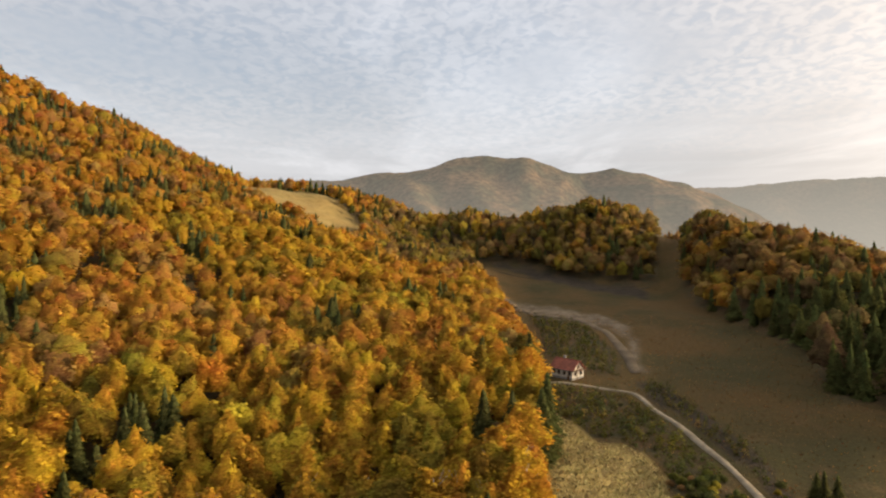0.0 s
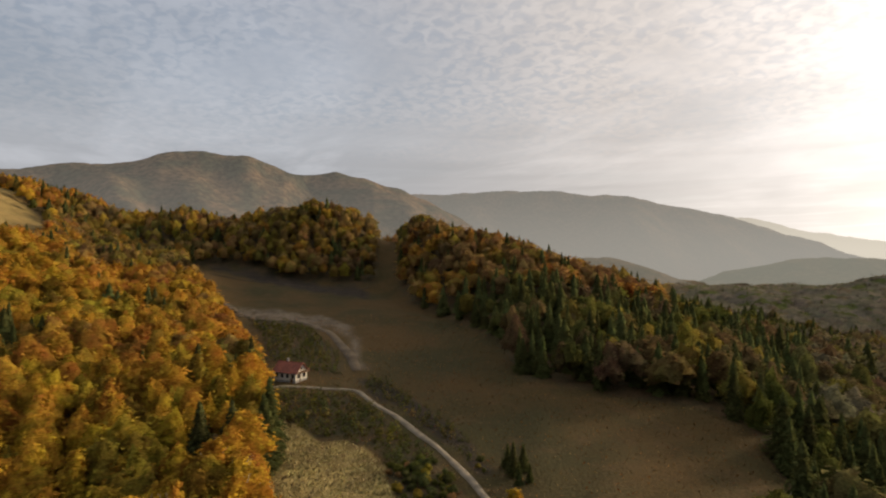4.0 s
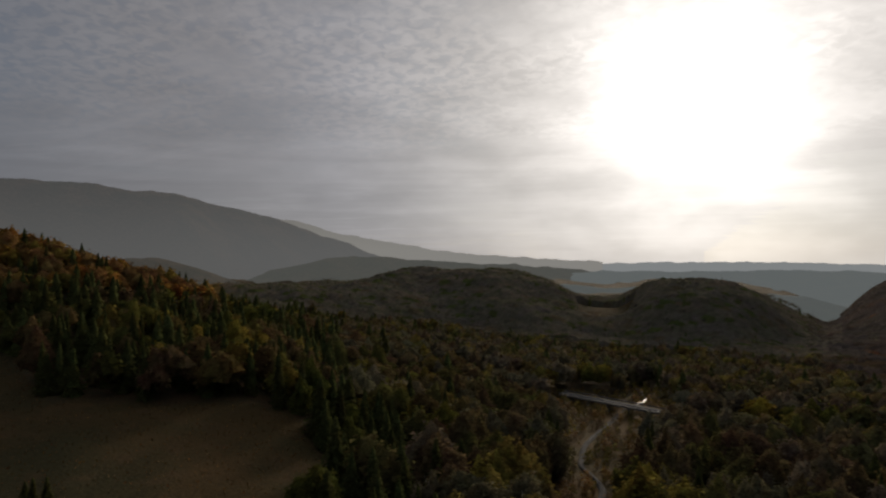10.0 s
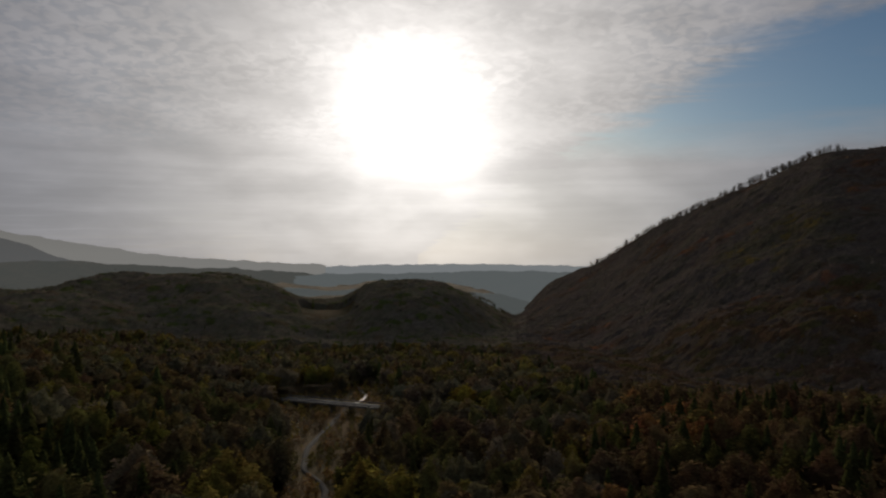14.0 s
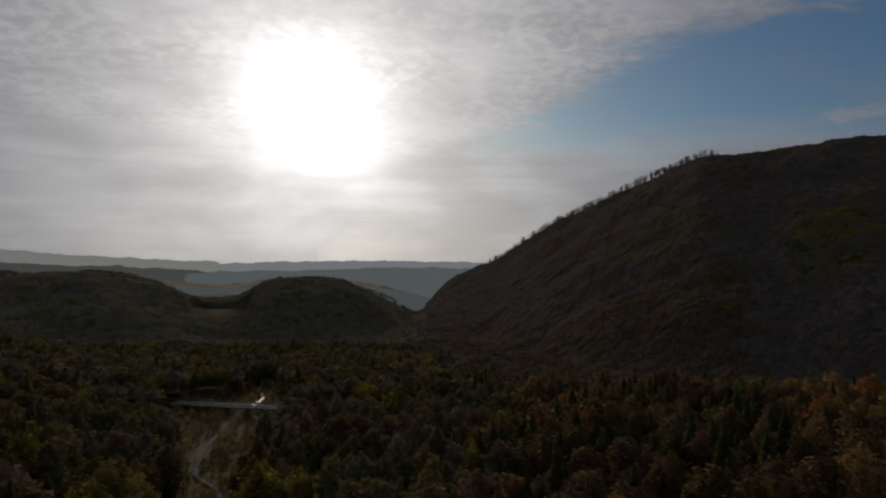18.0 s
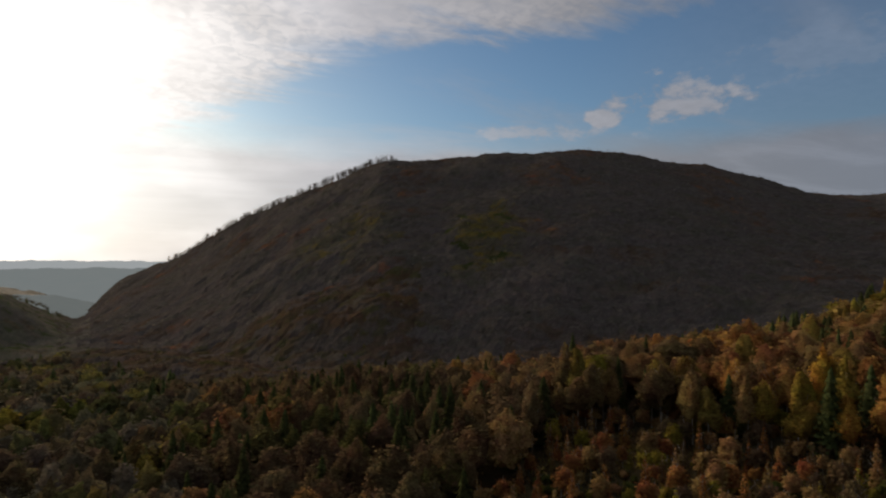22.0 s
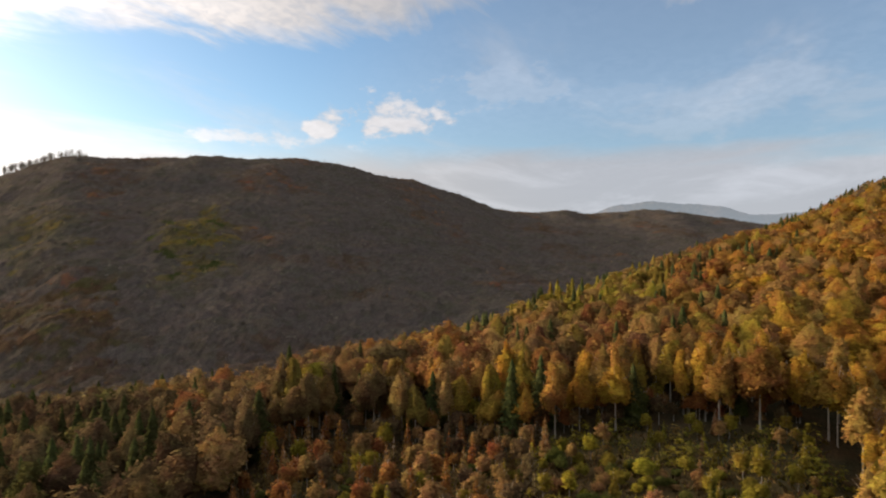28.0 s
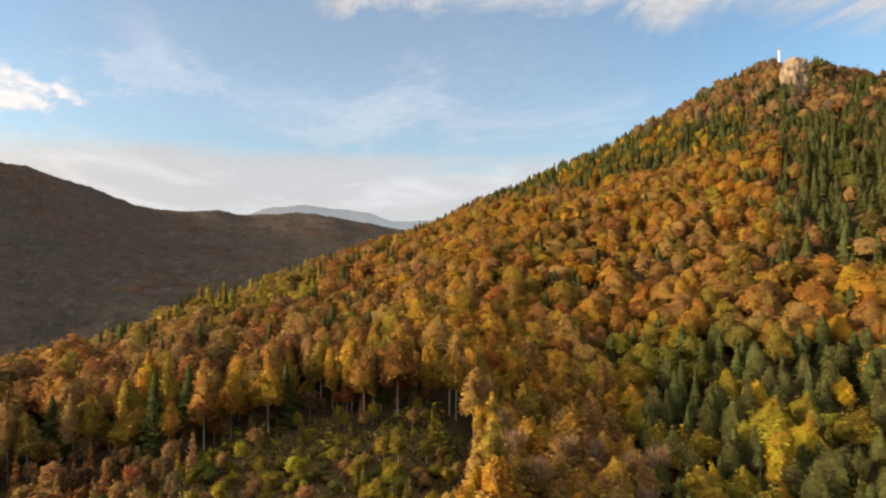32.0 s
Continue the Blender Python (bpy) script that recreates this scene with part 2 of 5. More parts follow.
FIELD = [(-78, 60), (-77, 105), (-75.6, 160), (-77.2, 190), (-77.4, 225), (-78.6, 270), (-80.5, 330), (-82, 420), (-83, 530), (-80, 545), (-74, 485), (-68.5, 460), (-66.6, 462),
         (-66.4, 640), (-64.0, 640), (-64.3, 440), (-63, 370), (-60, 320), (-55.7, 268), (-52.5, 200), (-45.5, 190), (-38, 188), (-33.6, 178), (-31, 150), (-33, 100), (-45, 60)]
STRAW = [(-78, 60), (-77.2, 126), (-77.2, 150), (-75.2, 178), (-71.4, 157), (-68.9, 155), (-66.1, 144), (-65, 124), (-62, 60)]
SCRUB = [(-75.4, 180), (-75.2, 201), (-71.6, 199), (-68.6, 193), (-66.4, 175), (-64, 161), (-61.5, 146), (-60, 135), (-58.5, 125), (-56, 105), (-60, 90), (-64.5, 122), (-65.8, 146), (-68.9, 158), (-71.4, 160)]
TERRACE = [(-77.7, 338), (-73.1, 312), (-71.4, 284), (-69.6, 240), (-69.5, 217), (-71.8, 221), (-75.5, 240), (-76.5, 300)]
BARE = [(-80.5, 385), (-77.5, 335), (-75.5, 322), (-70.5, 305), (-68.3, 270), (-68.3, 225), (-67.4, 225), (-68.5, 300), (-70.5, 330), (-76, 360)]
PLOUGH = [(-80.8, 529), (-77.7, 495), (-72.6, 440), (-67.5, 409), (-67.2, 450), (-71.8, 468), (-75.5, 500), (-80, 535)]
BANK = [(-67.8, 213), (-65.5, 211), (-62.0, 180), (-58.4, 155), (-55.5, 132), (-56.9, 134), (-58.9, 147), (-62.8, 169), (-65.5, 186), (-67.4, 199)]
CLEARING = [(52, 165), (58, 172), (66, 158), (74, 152), (85, 162), (98, 166), (101, 150), (99, 100), (75, 85), (52, 95), (40, 120)]
ALP = [(-104.5, 760), (-96, 840), (-92.5, 620), (-93.3, 470), (-97, 470), (-103, 560)]
SADDLE = [(-8.6, 790), (-8.0, 700), (-4.0, 700), (-3.0, 790)]
OPEN = [(-10.5, 95), (-9.8, 200), (-10.6, 300), (-10.6, 326), (-4.4, 330), (-4, 372), (-0.6, 372), (-0.6, 330), (0.8, 318), (0.8, 252), (-2.6, 225), (-4.2, 150), (-4.2, 95)]
SUMMIT = [(127.6, 672), (127.0, 852), (129.6, 852), (129.1, 672)]
GULLY = [(-106.4, 125), (-105.3, 125), (-107.0, 330), (-107.9, 330)]
YARDS = [[(-6.4, 384), (-6.4, 406), (-5.2, 406), (-5.2, 384)], [(2.7, 379), (2.7, 394), (3.6, 394), (3.6, 379)]]
BARRENS = [FIELD, CLEARING, ALP, SADDLE, OPEN, SUMMIT, GULLY] + YARDS


def line(rows, tree=None):
    """A line across the land: (azimuth, distance, height of the ground), or with tree given (azimuth, distance, elevation of the treetops)."""
    az, dist, z = np.array(sorted(rows), float).T
    if tree is not None:
        z = EYE[2] + dist * np.tan(np.radians(z)) - tree
    return az, dist, z


FOOT = line([(-180, 100, 15), (-130, 100, -5), (-95, 100, -4), (-85, 100, 4), (-78, 100, 8), (-60, 100, 10), (-45, 100, 11), (-30, 100, 4), (-15, 100, 2),
             (-5, 110, 0), (10, 110, -4), (25, 110, -4), (40, 110, 0), (55, 100, 8), (75, 100, 12), (95, 100, 10), (106, 100, 2), (120, 100, -7), (140, 100, -5)])
BASE = line([(-180, 250, 60), (-130, 250, 36), (-105, 250, 31), (-92, 240, 27), (-85, 220, 20), (-78, 190, 15), (-72, 215, 17), (-66, 215, 17), (-60, 225, 18),
             (-56, 240, 20), (-52, 190, 18.5), (-45, 187, 17.5), (-38, 185, 16.5), (-33, 178, 14), (-25, 190, 2), (-12, 205, -4), (-6, 215, -8), (0, 220, -9),
             (10, 220, -8), (25, 170, -5), (40, 160, 0), (52, 160, 9), (58, 172, 12), (66, 160, 12.5), (73.5, 152, 14), (85, 163, 18), (98, 166, 19), (105, 170, 11),
             (115, 180, 7), (130, 190, 10), (145, 200, 22)])
SLOPE = line([(-180, 450, 150), (-130, 450, 104), (-113, 450, 92), (-103, 450, 80), (-97, 470, 72), (-93, 530, 68), (-90, 540, 61), (-85.5, 450, 45), (-81.4, 350, 35),
              (-79.8, 300, 24), (-77.8, 260, 17), (-75, 260, 20), (-72, 300, 23), (-68, 330, 26), (-64, 330, 26), (-60, 290, 23), (-56, 262, 22), (-52, 200, 19),
              (-45, 196, 18), (-38, 196, 17), (-33, 220, 11), (-25, 250, 2), (-12, 270, -9), (-6, 280, -12), (0, 290, -13), (10, 300, -14), (25, 185, -4), (40, 175, 1),
              (52, 172, 10), (58, 182, 13), (66, 176, 14.5), (73.5, 185, 18), (80.6, 220, 23), (86.4, 250, 32), (98, 300, 48), (105, 330, 62), (115, 380, 80), (128, 420, 105), (145, 430, 110)])
RISE = line([(-180, 600, 230), (-130, 600, 165), (-113, 600, 140), (-103, 620, 115), (-97, 640, 101), (-93, 640, 84), (-90, 620, 68), (-85.5, 570, 50), (-81, 545, 46),
             (-78, 520, 41), (-74, 485, 37), (-68.5, 460, 32), (-66, 450, 30), (-63.5, 400, 28), (-60, 325, 25), (-56, 275, 23), (-52, 215, 20), (-45, 205, 19), (-38, 205, 17.5),
             (-33, 250, 9), (-25, 310, 2), (-12, 335, -12), (-6, 345, -16), (0, 365, -17), (10, 380, -19), (25, 200, -4), (40, 188, 2), (52, 186, 11), (58, 192, 15),
             (66, 194, 16.5), (73.5, 235, 22), (80.6, 280, 29), (86.4, 320, 41), (98, 430, 70), (105, 500, 100), (115, 560, 138), (128, 620, 185), (145, 620, 180)])
CREST = line([(-180, 800, 17), (-150, 760, 17), (-135, 730, 15.5), (-120.8, 720, 14.2), (-113, 740, 11.6), (-107.7, 760, 8.9), (-102.7, 800, 6.8), (-96.8, 850, 6.5),
              (-93, 850, 6.0), (-90, 800, 4.9), (-87.4, 720, 3.8), (-83, 660, 4.2), (-79, 630, 3.8), (-75, 610, 5.0), (-72.4, 600, 5.5), (-69, 590, 5.0), (-67, 580, 3.8), (-65.3, 580, 2.6),
              (-64, 560, 3.2), (-62.5, 500, 4.2), (-60.5, 450, 3.7)] +
             [(-55.8, 420, 2.4), (-50.6, 390, 1.1), (-45.5, 370, -0.5), (-40.0, 360, -2.7), (-34, 380, -4.6), (-25, 450, -6.5), (-15, 470, -7.5), (-6, 470, -8.2), (2, 480, -8.2), (10, 480, -8.5),
              (20, 300, -10.5), (28, 235, -10.8), (36, 215, -10.2), (43.8, 205, -9.8), (51, 203, -9.5), (58, 205, -7.4), (64, 215, -6.5)] +
             [(71.5, 260, -4.8), (75, 300, -2.9), (80.6, 350, -1.4), (86.4, 410, 0.1), (92.7, 490, 2.4), (97.6, 560, 3.8), (100.6, 620, 5.3), (104.7, 680, 7.0),
              (109.8, 740, 9.0), (114.8, 780, 11.3), (119.5, 820, 13.8), (124, 845, 15.9), (126.6, 850, 16.7), (128.4, 850, 17.2), (130, 850, 16.2), (131.8, 850, 15.2), (134, 850, 14.0), (150, 840, 14)], 18)
HOLLOW = line([(-180, 1200, 150), (-130, 1200, 100), (-100, 1200, 60), (-90, 1100, 62), (-75, 900, 55), (-60, 800, 40), (-50, 650, 20), (-40, 520, 0), (-33, 520, -8), (-20, 590, -18),
               (-5, 600, -32), (5, 620, -34), (12, 800, -42), (20, 560, -35), (28, 420, -30), (36, 400, -25), (50, 400, -20), (65, 450, -10), (75, 520, 5), (85, 700, 25),
               (97, 900, 60), (110, 1100, 100), (128, 1250, 120)])
CROWNS = line([(-180, 1700, 3), (-115, 1800, 2.0), (-100, 1750, 1.8), (-93, 1680, 2), (-80.2, 1600, 2), (-67, 1720, 1.5),
               (-57, 1800, 0.5), (-50, 1500, 0), (-45, 1000, -3.2), (-40, 700, -3.0), (-34, 680, -3.0), (-29, 700, -2.8), (-24.6, 780, -1.8), (-22, 800, -1.5)] +
              [(-17.4, 800, -1.7), (-15, 800, -1.4), (-12.5, 790, -2.0), (-9.5, 760, -3.5), (-8.2, 750, -4.5), (-4.0, 750, -4.4), (-2.3, 750, -2.7), (1.3, 750, -2.3), (4.5, 750, -2.8),
               (7, 770, -4.1), (10, 790, -6.1), (11.2, 950, -6.8), (12.2, 1250, -5.4), (14.2, 1300, -2.6), (18.3, 1250, -0.7), (20.4, 1200, 0.5), (23.6, 1150, 2.7), (27.7, 1100, 4.7), (31.8, 1080, 6.7)] +
              [(36.2, 1050, 8.6), (41.4, 1050, 8.5), (43.6, 1050, 8.9), (52, 1050, 9.3), (55, 1065, 9.15), (57.7, 1080, 8.75), (60.2, 1100, 8.3), (62.8, 1120, 7.75), (67.8, 1180, 6.5), (71.7, 1250, 5.0), (74, 1300, 4.3), (78.7, 1350, 4.5),
               (80.7, 1400, 4.1), (84, 1420, 4.4), (88, 1450, 4.3), (92, 1500, 3.4), (98, 1600, 2.4), (110, 1700, 2), (150, 1700, 3)], 9.5)
LINES = [FOOT, BASE, SLOPE, RISE, CREST, HOLLOW, CROWNS]


def wave(x, y, size, seed):
    """Smooth rolling noise, about -1 to 1."""
    r = np.random.default_rng(seed)
    out = 0
    for k in range(7):
        a, ph, f = r.uniform(0, 6.28), r.uniform(0, 6.28), r.uniform(0.6, 1.7) * 6.28 / size
        out = out + np.sin(f * (x * math.cos(a) + y * math.sin(a)) + ph)
    return out / 3.2


AZN, RN = 480, 240
RMIN = 3.0
RADII = RMIN * (4900 / RMIN) ** (np.arange(RN) / (RN - 1))
ga, gr = np.meshgrid(np.arange(AZN) * 360 / AZN, RADII, indexing="ij")
gx, gy = polar(ga, gr)


def build_land():
    z = np.zeros((AZN, RN))
    for i in range(AZN):
        a = (i * 360 / AZN + 180) % 360 - 180
        dist, h = [0.0, 40.0], [9.0, 9.0]
        for az, dd, zz in LINES:
            dist.append(float(np.interp(a, np.r_[az, 180], np.r_[dd, dd[0]])))
            h.append(float(np.interp(a, np.r_[az, 180], np.r_[zz, zz[0]])))
        dist += [dist[-1] + 450, 3600, 5000]
        h += [min(h[-1] - 90, 0) if h[-1] > 40 else h[-1] - 25, -70, -75]
        for k in range(1, len(dist)):
            dist[k] = max(dist[k], dist[k - 1] + 4)
        z[i] = np.interp(RADII, dist, h)
    for _ in range(2):
        z[:, 1:-1] = 0.25 * z[:, :-2] + 0.5 * z[:, 1:-1] + 0.25 * z[:, 2:]
    z = 0.25 * np.roll(z, 1, 0) + 0.5 * z + 0.25 * np.roll(z, -1, 0)
    amount = np.clip((gr - 150) / 500, 0, 1)
    open_field = inside(gx, gy, FIELD) | inside(gx, gy, CLEARING) | inside(gx, gy, OPEN)
    return z + np.where(open_field, 0.25, 1.0) * amount * (wave(gx, gy, 170, 11) * 3.5 + wave(gx, gy, 60, 12) * 1.6) + 0.3 * wave(gx, gy, 35, 13)


def ground_z(x, y):
    """The height of the ground sheet at places."""
    x, y = np.asarray(x, float), np.asarray(y, float)
    a = (np.degrees(np.arctan2(x, y)) % 360) / 360 * AZN
    r = np.clip(np.log(np.maximum(np.hypot(x, y), RMIN) / RMIN) / math.log(4900 / RMIN) * (RN - 1), 0, RN - 1.001)
    i, j = a.astype(int) % AZN, r.astype(int)
    u, v = a - np.floor(a), r - j
    k = (i + 1) % AZN
    return (GZ[i, j] * (1 - u) + GZ[k, j] * u) * (1 - v) + (GZ[i, j + 1] * (1 - u) + GZ[k, j + 1] * u) * v


GZ = build_land()
cover = np.zeros((AZN, RN, 4), np.float32)
cover[..., 3] = 1
for zone, channel in ((FIELD, 0), (SADDLE, 0), (OPEN, 0), (CLEARING, 0), (STRAW, 1), (ALP, 1), (BARE, 2)):
    cover[..., channel][inside(gx, gy, zone)] = 1
cover[..., 0][inside(gx, gy, SCRUB) | inside(gx, gy, BANK) | inside(gx, gy, TERRACE) | inside(gx, gy, PLOUGH)] = 0
cover[..., 1][inside(gx, gy, ALP)] = 0.3
# dark soil on the ploughed strip; on the bank the dark is painted shade
cover[..., 3][inside(gx, gy, PLOUGH) | inside(gx, gy, BANK)] = 0
cover[..., 0][inside(gx, gy, ALP)] = 1
cover[..., 0][gr > 2300] = 0.6


def fill(name, verts, faces, normals=None, mats=(), tint=None, attr="tint", smooth=False):
    """A mesh from arrays: verts (n, 3) and faces (m, 3 or 4) of one size."""
    me = bpy.data.meshes.new(name)
    verts, faces = np.ascontiguousarray(verts, np.float32), np.ascontiguousarray(faces, np.int32)
    m, k = faces.shape
    smooth = smooth or normals is not None
    me.vertices.add(len(verts))
    me.vertices.foreach_set("co", verts.ravel())
    me.loops.add(m * k)
    me.loops.foreach_set("vertex_index", faces.ravel())
    me.polygons.add(m)
    me.polygons.foreach_set("loop_start", np.arange(0, m * k, k, dtype=np.int32))
    if smooth:
        me.polygons.foreach_set("use_smooth", np.ones(m, bool))
    if tint is not None:
        me.attributes.new(attr, "FLOAT_COLOR", "POINT").data.foreach_set("color", np.ascontiguousarray(tint, np.float32).ravel())
    for mat in mats:
        me.materials.append(mat)
    me.update(calc_edges=True)
    if normals is not None:
        me.attributes.new("custom_normal", "FLOAT_VECTOR", "POINT").data.foreach_set("vector", np.ascontiguousarray(normals, np.float32).ravel())
        me.update()
    return me


idx = np.arange(AZN * RN).reshape(AZN, RN)
nxt = np.roll(idx, -1, 0)
quads = np.stack([idx[:, :-1], idx[:, 1:], nxt[:, 1:], nxt[:, :-1]], -1).reshape(-1, 4)[:, ::-1]
cap = np.stack([np.full(AZN // 2, AZN * RN), idx[0::2, 0], idx[1::2, 0], nxt[1::2, 0]], -1)
sheet = np.r_[np.stack([gx, gy, GZ], -1).reshape(-1, 3), [[0, 0, GZ[:, 0].mean()]]]
cover = np.r_[cover.reshape(-1, 4), [[1, 0, 0, 1]]]
ground = new("ground", fill("ground", sheet, np.r_[quads, cap[:, ::-1]], None, [GROUND], cover, "cover", True))
tagged(ground, "rolling valley ground with brown autumn meadow and leaf litter", "ground", kind="structure")

# ------------------------------------------------------------------ far ridges with painted haze


def haze_material(name, haze, share):
    """Wooded slopes seen through air: the lit hillside, with haze painted in as emission."""
    m, n = material(name)
    pos = n.add("ShaderNodeTexCoord").outputs["Object"]
    v, crowns = n.noise(pos, 0.012, 4.0, 0.6), n.noise(pos, 0.075, 4.0, 0.7)
    woods = n.mix(n.ramp(v, 0.35, 0.65), (0.125, 0.082, 0.05), (0.05, 0.05, 0.033))
    f = n.ramp(crowns, 0.35, 0.65, 0.55, 1.45)
    woods = n.mul(woods, n.xyz(f, f, f))
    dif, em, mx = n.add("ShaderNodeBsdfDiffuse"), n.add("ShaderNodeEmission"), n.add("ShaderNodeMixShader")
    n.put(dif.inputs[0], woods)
    # the painted haze lies thicker in the valleys and glows towards the sun
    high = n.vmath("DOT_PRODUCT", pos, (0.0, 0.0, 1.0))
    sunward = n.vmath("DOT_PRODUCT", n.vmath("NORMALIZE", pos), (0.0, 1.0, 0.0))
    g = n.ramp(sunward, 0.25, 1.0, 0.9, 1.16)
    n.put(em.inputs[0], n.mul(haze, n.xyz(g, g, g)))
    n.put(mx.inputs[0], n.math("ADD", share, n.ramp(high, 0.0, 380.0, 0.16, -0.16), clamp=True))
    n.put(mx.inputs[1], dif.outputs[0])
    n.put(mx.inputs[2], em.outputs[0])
    finish(n, mx.outputs[0])
    return m


def far_ridge(rows, haze, share, foot=-80.0, deep=650.0, lumps=5.0, full=0.945):
    """A distant hill range: wooded flanks with lumps and gullies, a jagged crest, falling to the plain."""
    az, dist, el = np.array(rows, float).T
    a = np.linspace(az[0], az[-1], int(abs(az[-1] - az[0]) * 7) + 2)
    dd, ee = np.interp(a, az, dist), np.interp(a, az, el)
    soft_k = np.hanning(9) / np.hanning(9).sum()
    ee = np.convolve(np.pad(ee, 4, mode="edge"), soft_k, "valid")
    top = EYE[2] + dd * np.tan(np.radians(ee))
    s = np.r_[np.linspace(0, 1, 15), 1.1, 1.2, 1.3]
    A, S = np.meshgrid(a, s, indexing="ij")
    D, T = dd[:, None], top[:, None]
    gully = wave(A * D / 57 + 180 * S, S * 200, 420, 9) * 0.2
    share_up = full * np.where(S < 1, np.clip(S + gully * np.sin(np.clip(S, 0, 1) * math.pi), 0, 1) ** 1.15, 1 - (S - 1) * 1.6)
    X, Y = polar(A, np.minimum(D - deep * (1 - S), 4850))
    bump = (wave(X, Y, 190, 14) + wave(X, Y, 95, 15) * 0.6) * lumps * np.clip(S * 3, 0, 1) * np.clip((1.1 - S) * 6, 0.15, 1)
    crest = (wave(A * D / 57, A * 0, 90, 5) + wave(A * D / 57, A * 0, 31, 6) * 0.7) * 0.00045 * D * (S > 0.95)
    v = np.stack([X, Y, foot + (T - foot) * share_up + bump + crest], -1)
    n, k = v.shape[:2]
    i = np.arange(n * k).reshape(n, k)
    q = np.stack([i[:-1, :-1], i[1:, :-1], i[1:, 1:], i[:-1, 1:]], -1).reshape(-1, 4)
    ob = new("backdrop", fill("backdrop", v.reshape(-1, 3), q, None, [haze_material("painted_haze_hills", haze, share)], smooth=True))
    return tagged(ob, "distant wooded hill range with pale autumn haze painted in", "hills", kind="structure")


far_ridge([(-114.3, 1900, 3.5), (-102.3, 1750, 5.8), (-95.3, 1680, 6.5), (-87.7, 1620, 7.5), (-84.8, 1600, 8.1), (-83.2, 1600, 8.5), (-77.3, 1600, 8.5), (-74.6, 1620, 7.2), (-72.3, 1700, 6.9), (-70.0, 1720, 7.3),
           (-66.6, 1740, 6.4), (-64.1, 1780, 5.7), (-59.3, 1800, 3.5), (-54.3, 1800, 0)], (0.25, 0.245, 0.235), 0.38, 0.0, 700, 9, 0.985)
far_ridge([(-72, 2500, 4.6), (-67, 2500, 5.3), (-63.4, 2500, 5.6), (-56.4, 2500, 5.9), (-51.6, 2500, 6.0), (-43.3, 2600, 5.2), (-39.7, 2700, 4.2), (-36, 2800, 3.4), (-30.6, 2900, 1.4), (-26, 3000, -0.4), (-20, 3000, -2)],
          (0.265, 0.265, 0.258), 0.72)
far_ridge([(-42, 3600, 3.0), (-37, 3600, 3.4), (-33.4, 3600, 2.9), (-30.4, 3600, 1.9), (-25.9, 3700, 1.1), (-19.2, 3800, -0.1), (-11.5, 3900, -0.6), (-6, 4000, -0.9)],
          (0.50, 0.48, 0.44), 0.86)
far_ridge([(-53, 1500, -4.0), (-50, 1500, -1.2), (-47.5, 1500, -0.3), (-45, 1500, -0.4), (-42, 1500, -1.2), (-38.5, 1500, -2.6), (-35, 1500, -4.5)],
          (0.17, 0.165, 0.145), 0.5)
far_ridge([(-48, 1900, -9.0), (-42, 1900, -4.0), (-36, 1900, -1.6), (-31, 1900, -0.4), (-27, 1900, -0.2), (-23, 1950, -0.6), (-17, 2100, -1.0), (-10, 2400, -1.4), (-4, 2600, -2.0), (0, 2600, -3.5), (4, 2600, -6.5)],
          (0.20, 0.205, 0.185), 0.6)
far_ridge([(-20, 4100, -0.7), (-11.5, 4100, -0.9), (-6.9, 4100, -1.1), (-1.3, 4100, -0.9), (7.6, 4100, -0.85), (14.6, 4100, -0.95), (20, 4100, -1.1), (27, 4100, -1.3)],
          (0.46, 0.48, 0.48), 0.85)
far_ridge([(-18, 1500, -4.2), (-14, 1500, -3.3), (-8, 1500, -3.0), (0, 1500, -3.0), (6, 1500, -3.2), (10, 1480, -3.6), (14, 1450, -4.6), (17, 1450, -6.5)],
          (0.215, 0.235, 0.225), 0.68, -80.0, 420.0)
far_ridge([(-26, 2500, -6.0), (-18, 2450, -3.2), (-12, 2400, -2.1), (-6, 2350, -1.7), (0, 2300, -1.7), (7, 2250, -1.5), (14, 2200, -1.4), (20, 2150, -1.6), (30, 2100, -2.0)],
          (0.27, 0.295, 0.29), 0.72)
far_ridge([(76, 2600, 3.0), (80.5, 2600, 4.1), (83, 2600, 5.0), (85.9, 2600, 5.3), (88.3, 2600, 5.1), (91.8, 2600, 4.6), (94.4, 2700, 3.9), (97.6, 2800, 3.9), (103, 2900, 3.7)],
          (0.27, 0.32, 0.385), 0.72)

# ------------------------------------------------------------------ trees: leaf by leaf


def leaf_cloud(r, centres, sizes, outward, layered=0.0):
    """Leaf clumps as bent triangles round the centres, turned at random but mostly outward."""
    n = len(centres)
    nrm = outward * (1 - 0.5 * layered) + np.array((0, 0, layered)) + r.normal(0, 0.3, (n, 3))
    nrm /= np.linalg.norm(nrm, axis=1, keepdims=True) + 1e-9
    t = np.cross(nrm, r.normal(0, 1, (n, 3)))
    t /= np.linalg.norm(t, axis=1, keepdims=True) + 1e-9
    b = np.cross(nrm, t)
    s = sizes[:, None]
    p = [centres + t * s, centres - 0.5 * t * s + 0.8 * b * s * r.uniform(0.6, 1.1, (n, 1)), centres - 0.5 * t * s - 0.8 * b * s * r.uniform(0.6, 1.1, (n, 1)) + nrm * s * 0.2]
    v = np.stack(p, 1).reshape(-1, 3)
    shade = outward / (np.linalg.norm(outward, axis=1, keepdims=True) + 1e-9) * 0.6 + (0, 0, 0.6) + r.normal(0, 0.2, (n, 3))
    shade /= np.linalg.norm(shade, axis=1, keepdims=True) + 1e-9
    return v, np.arange(3 * n).reshape(-1, 3), np.repeat(shade, 3, 0)


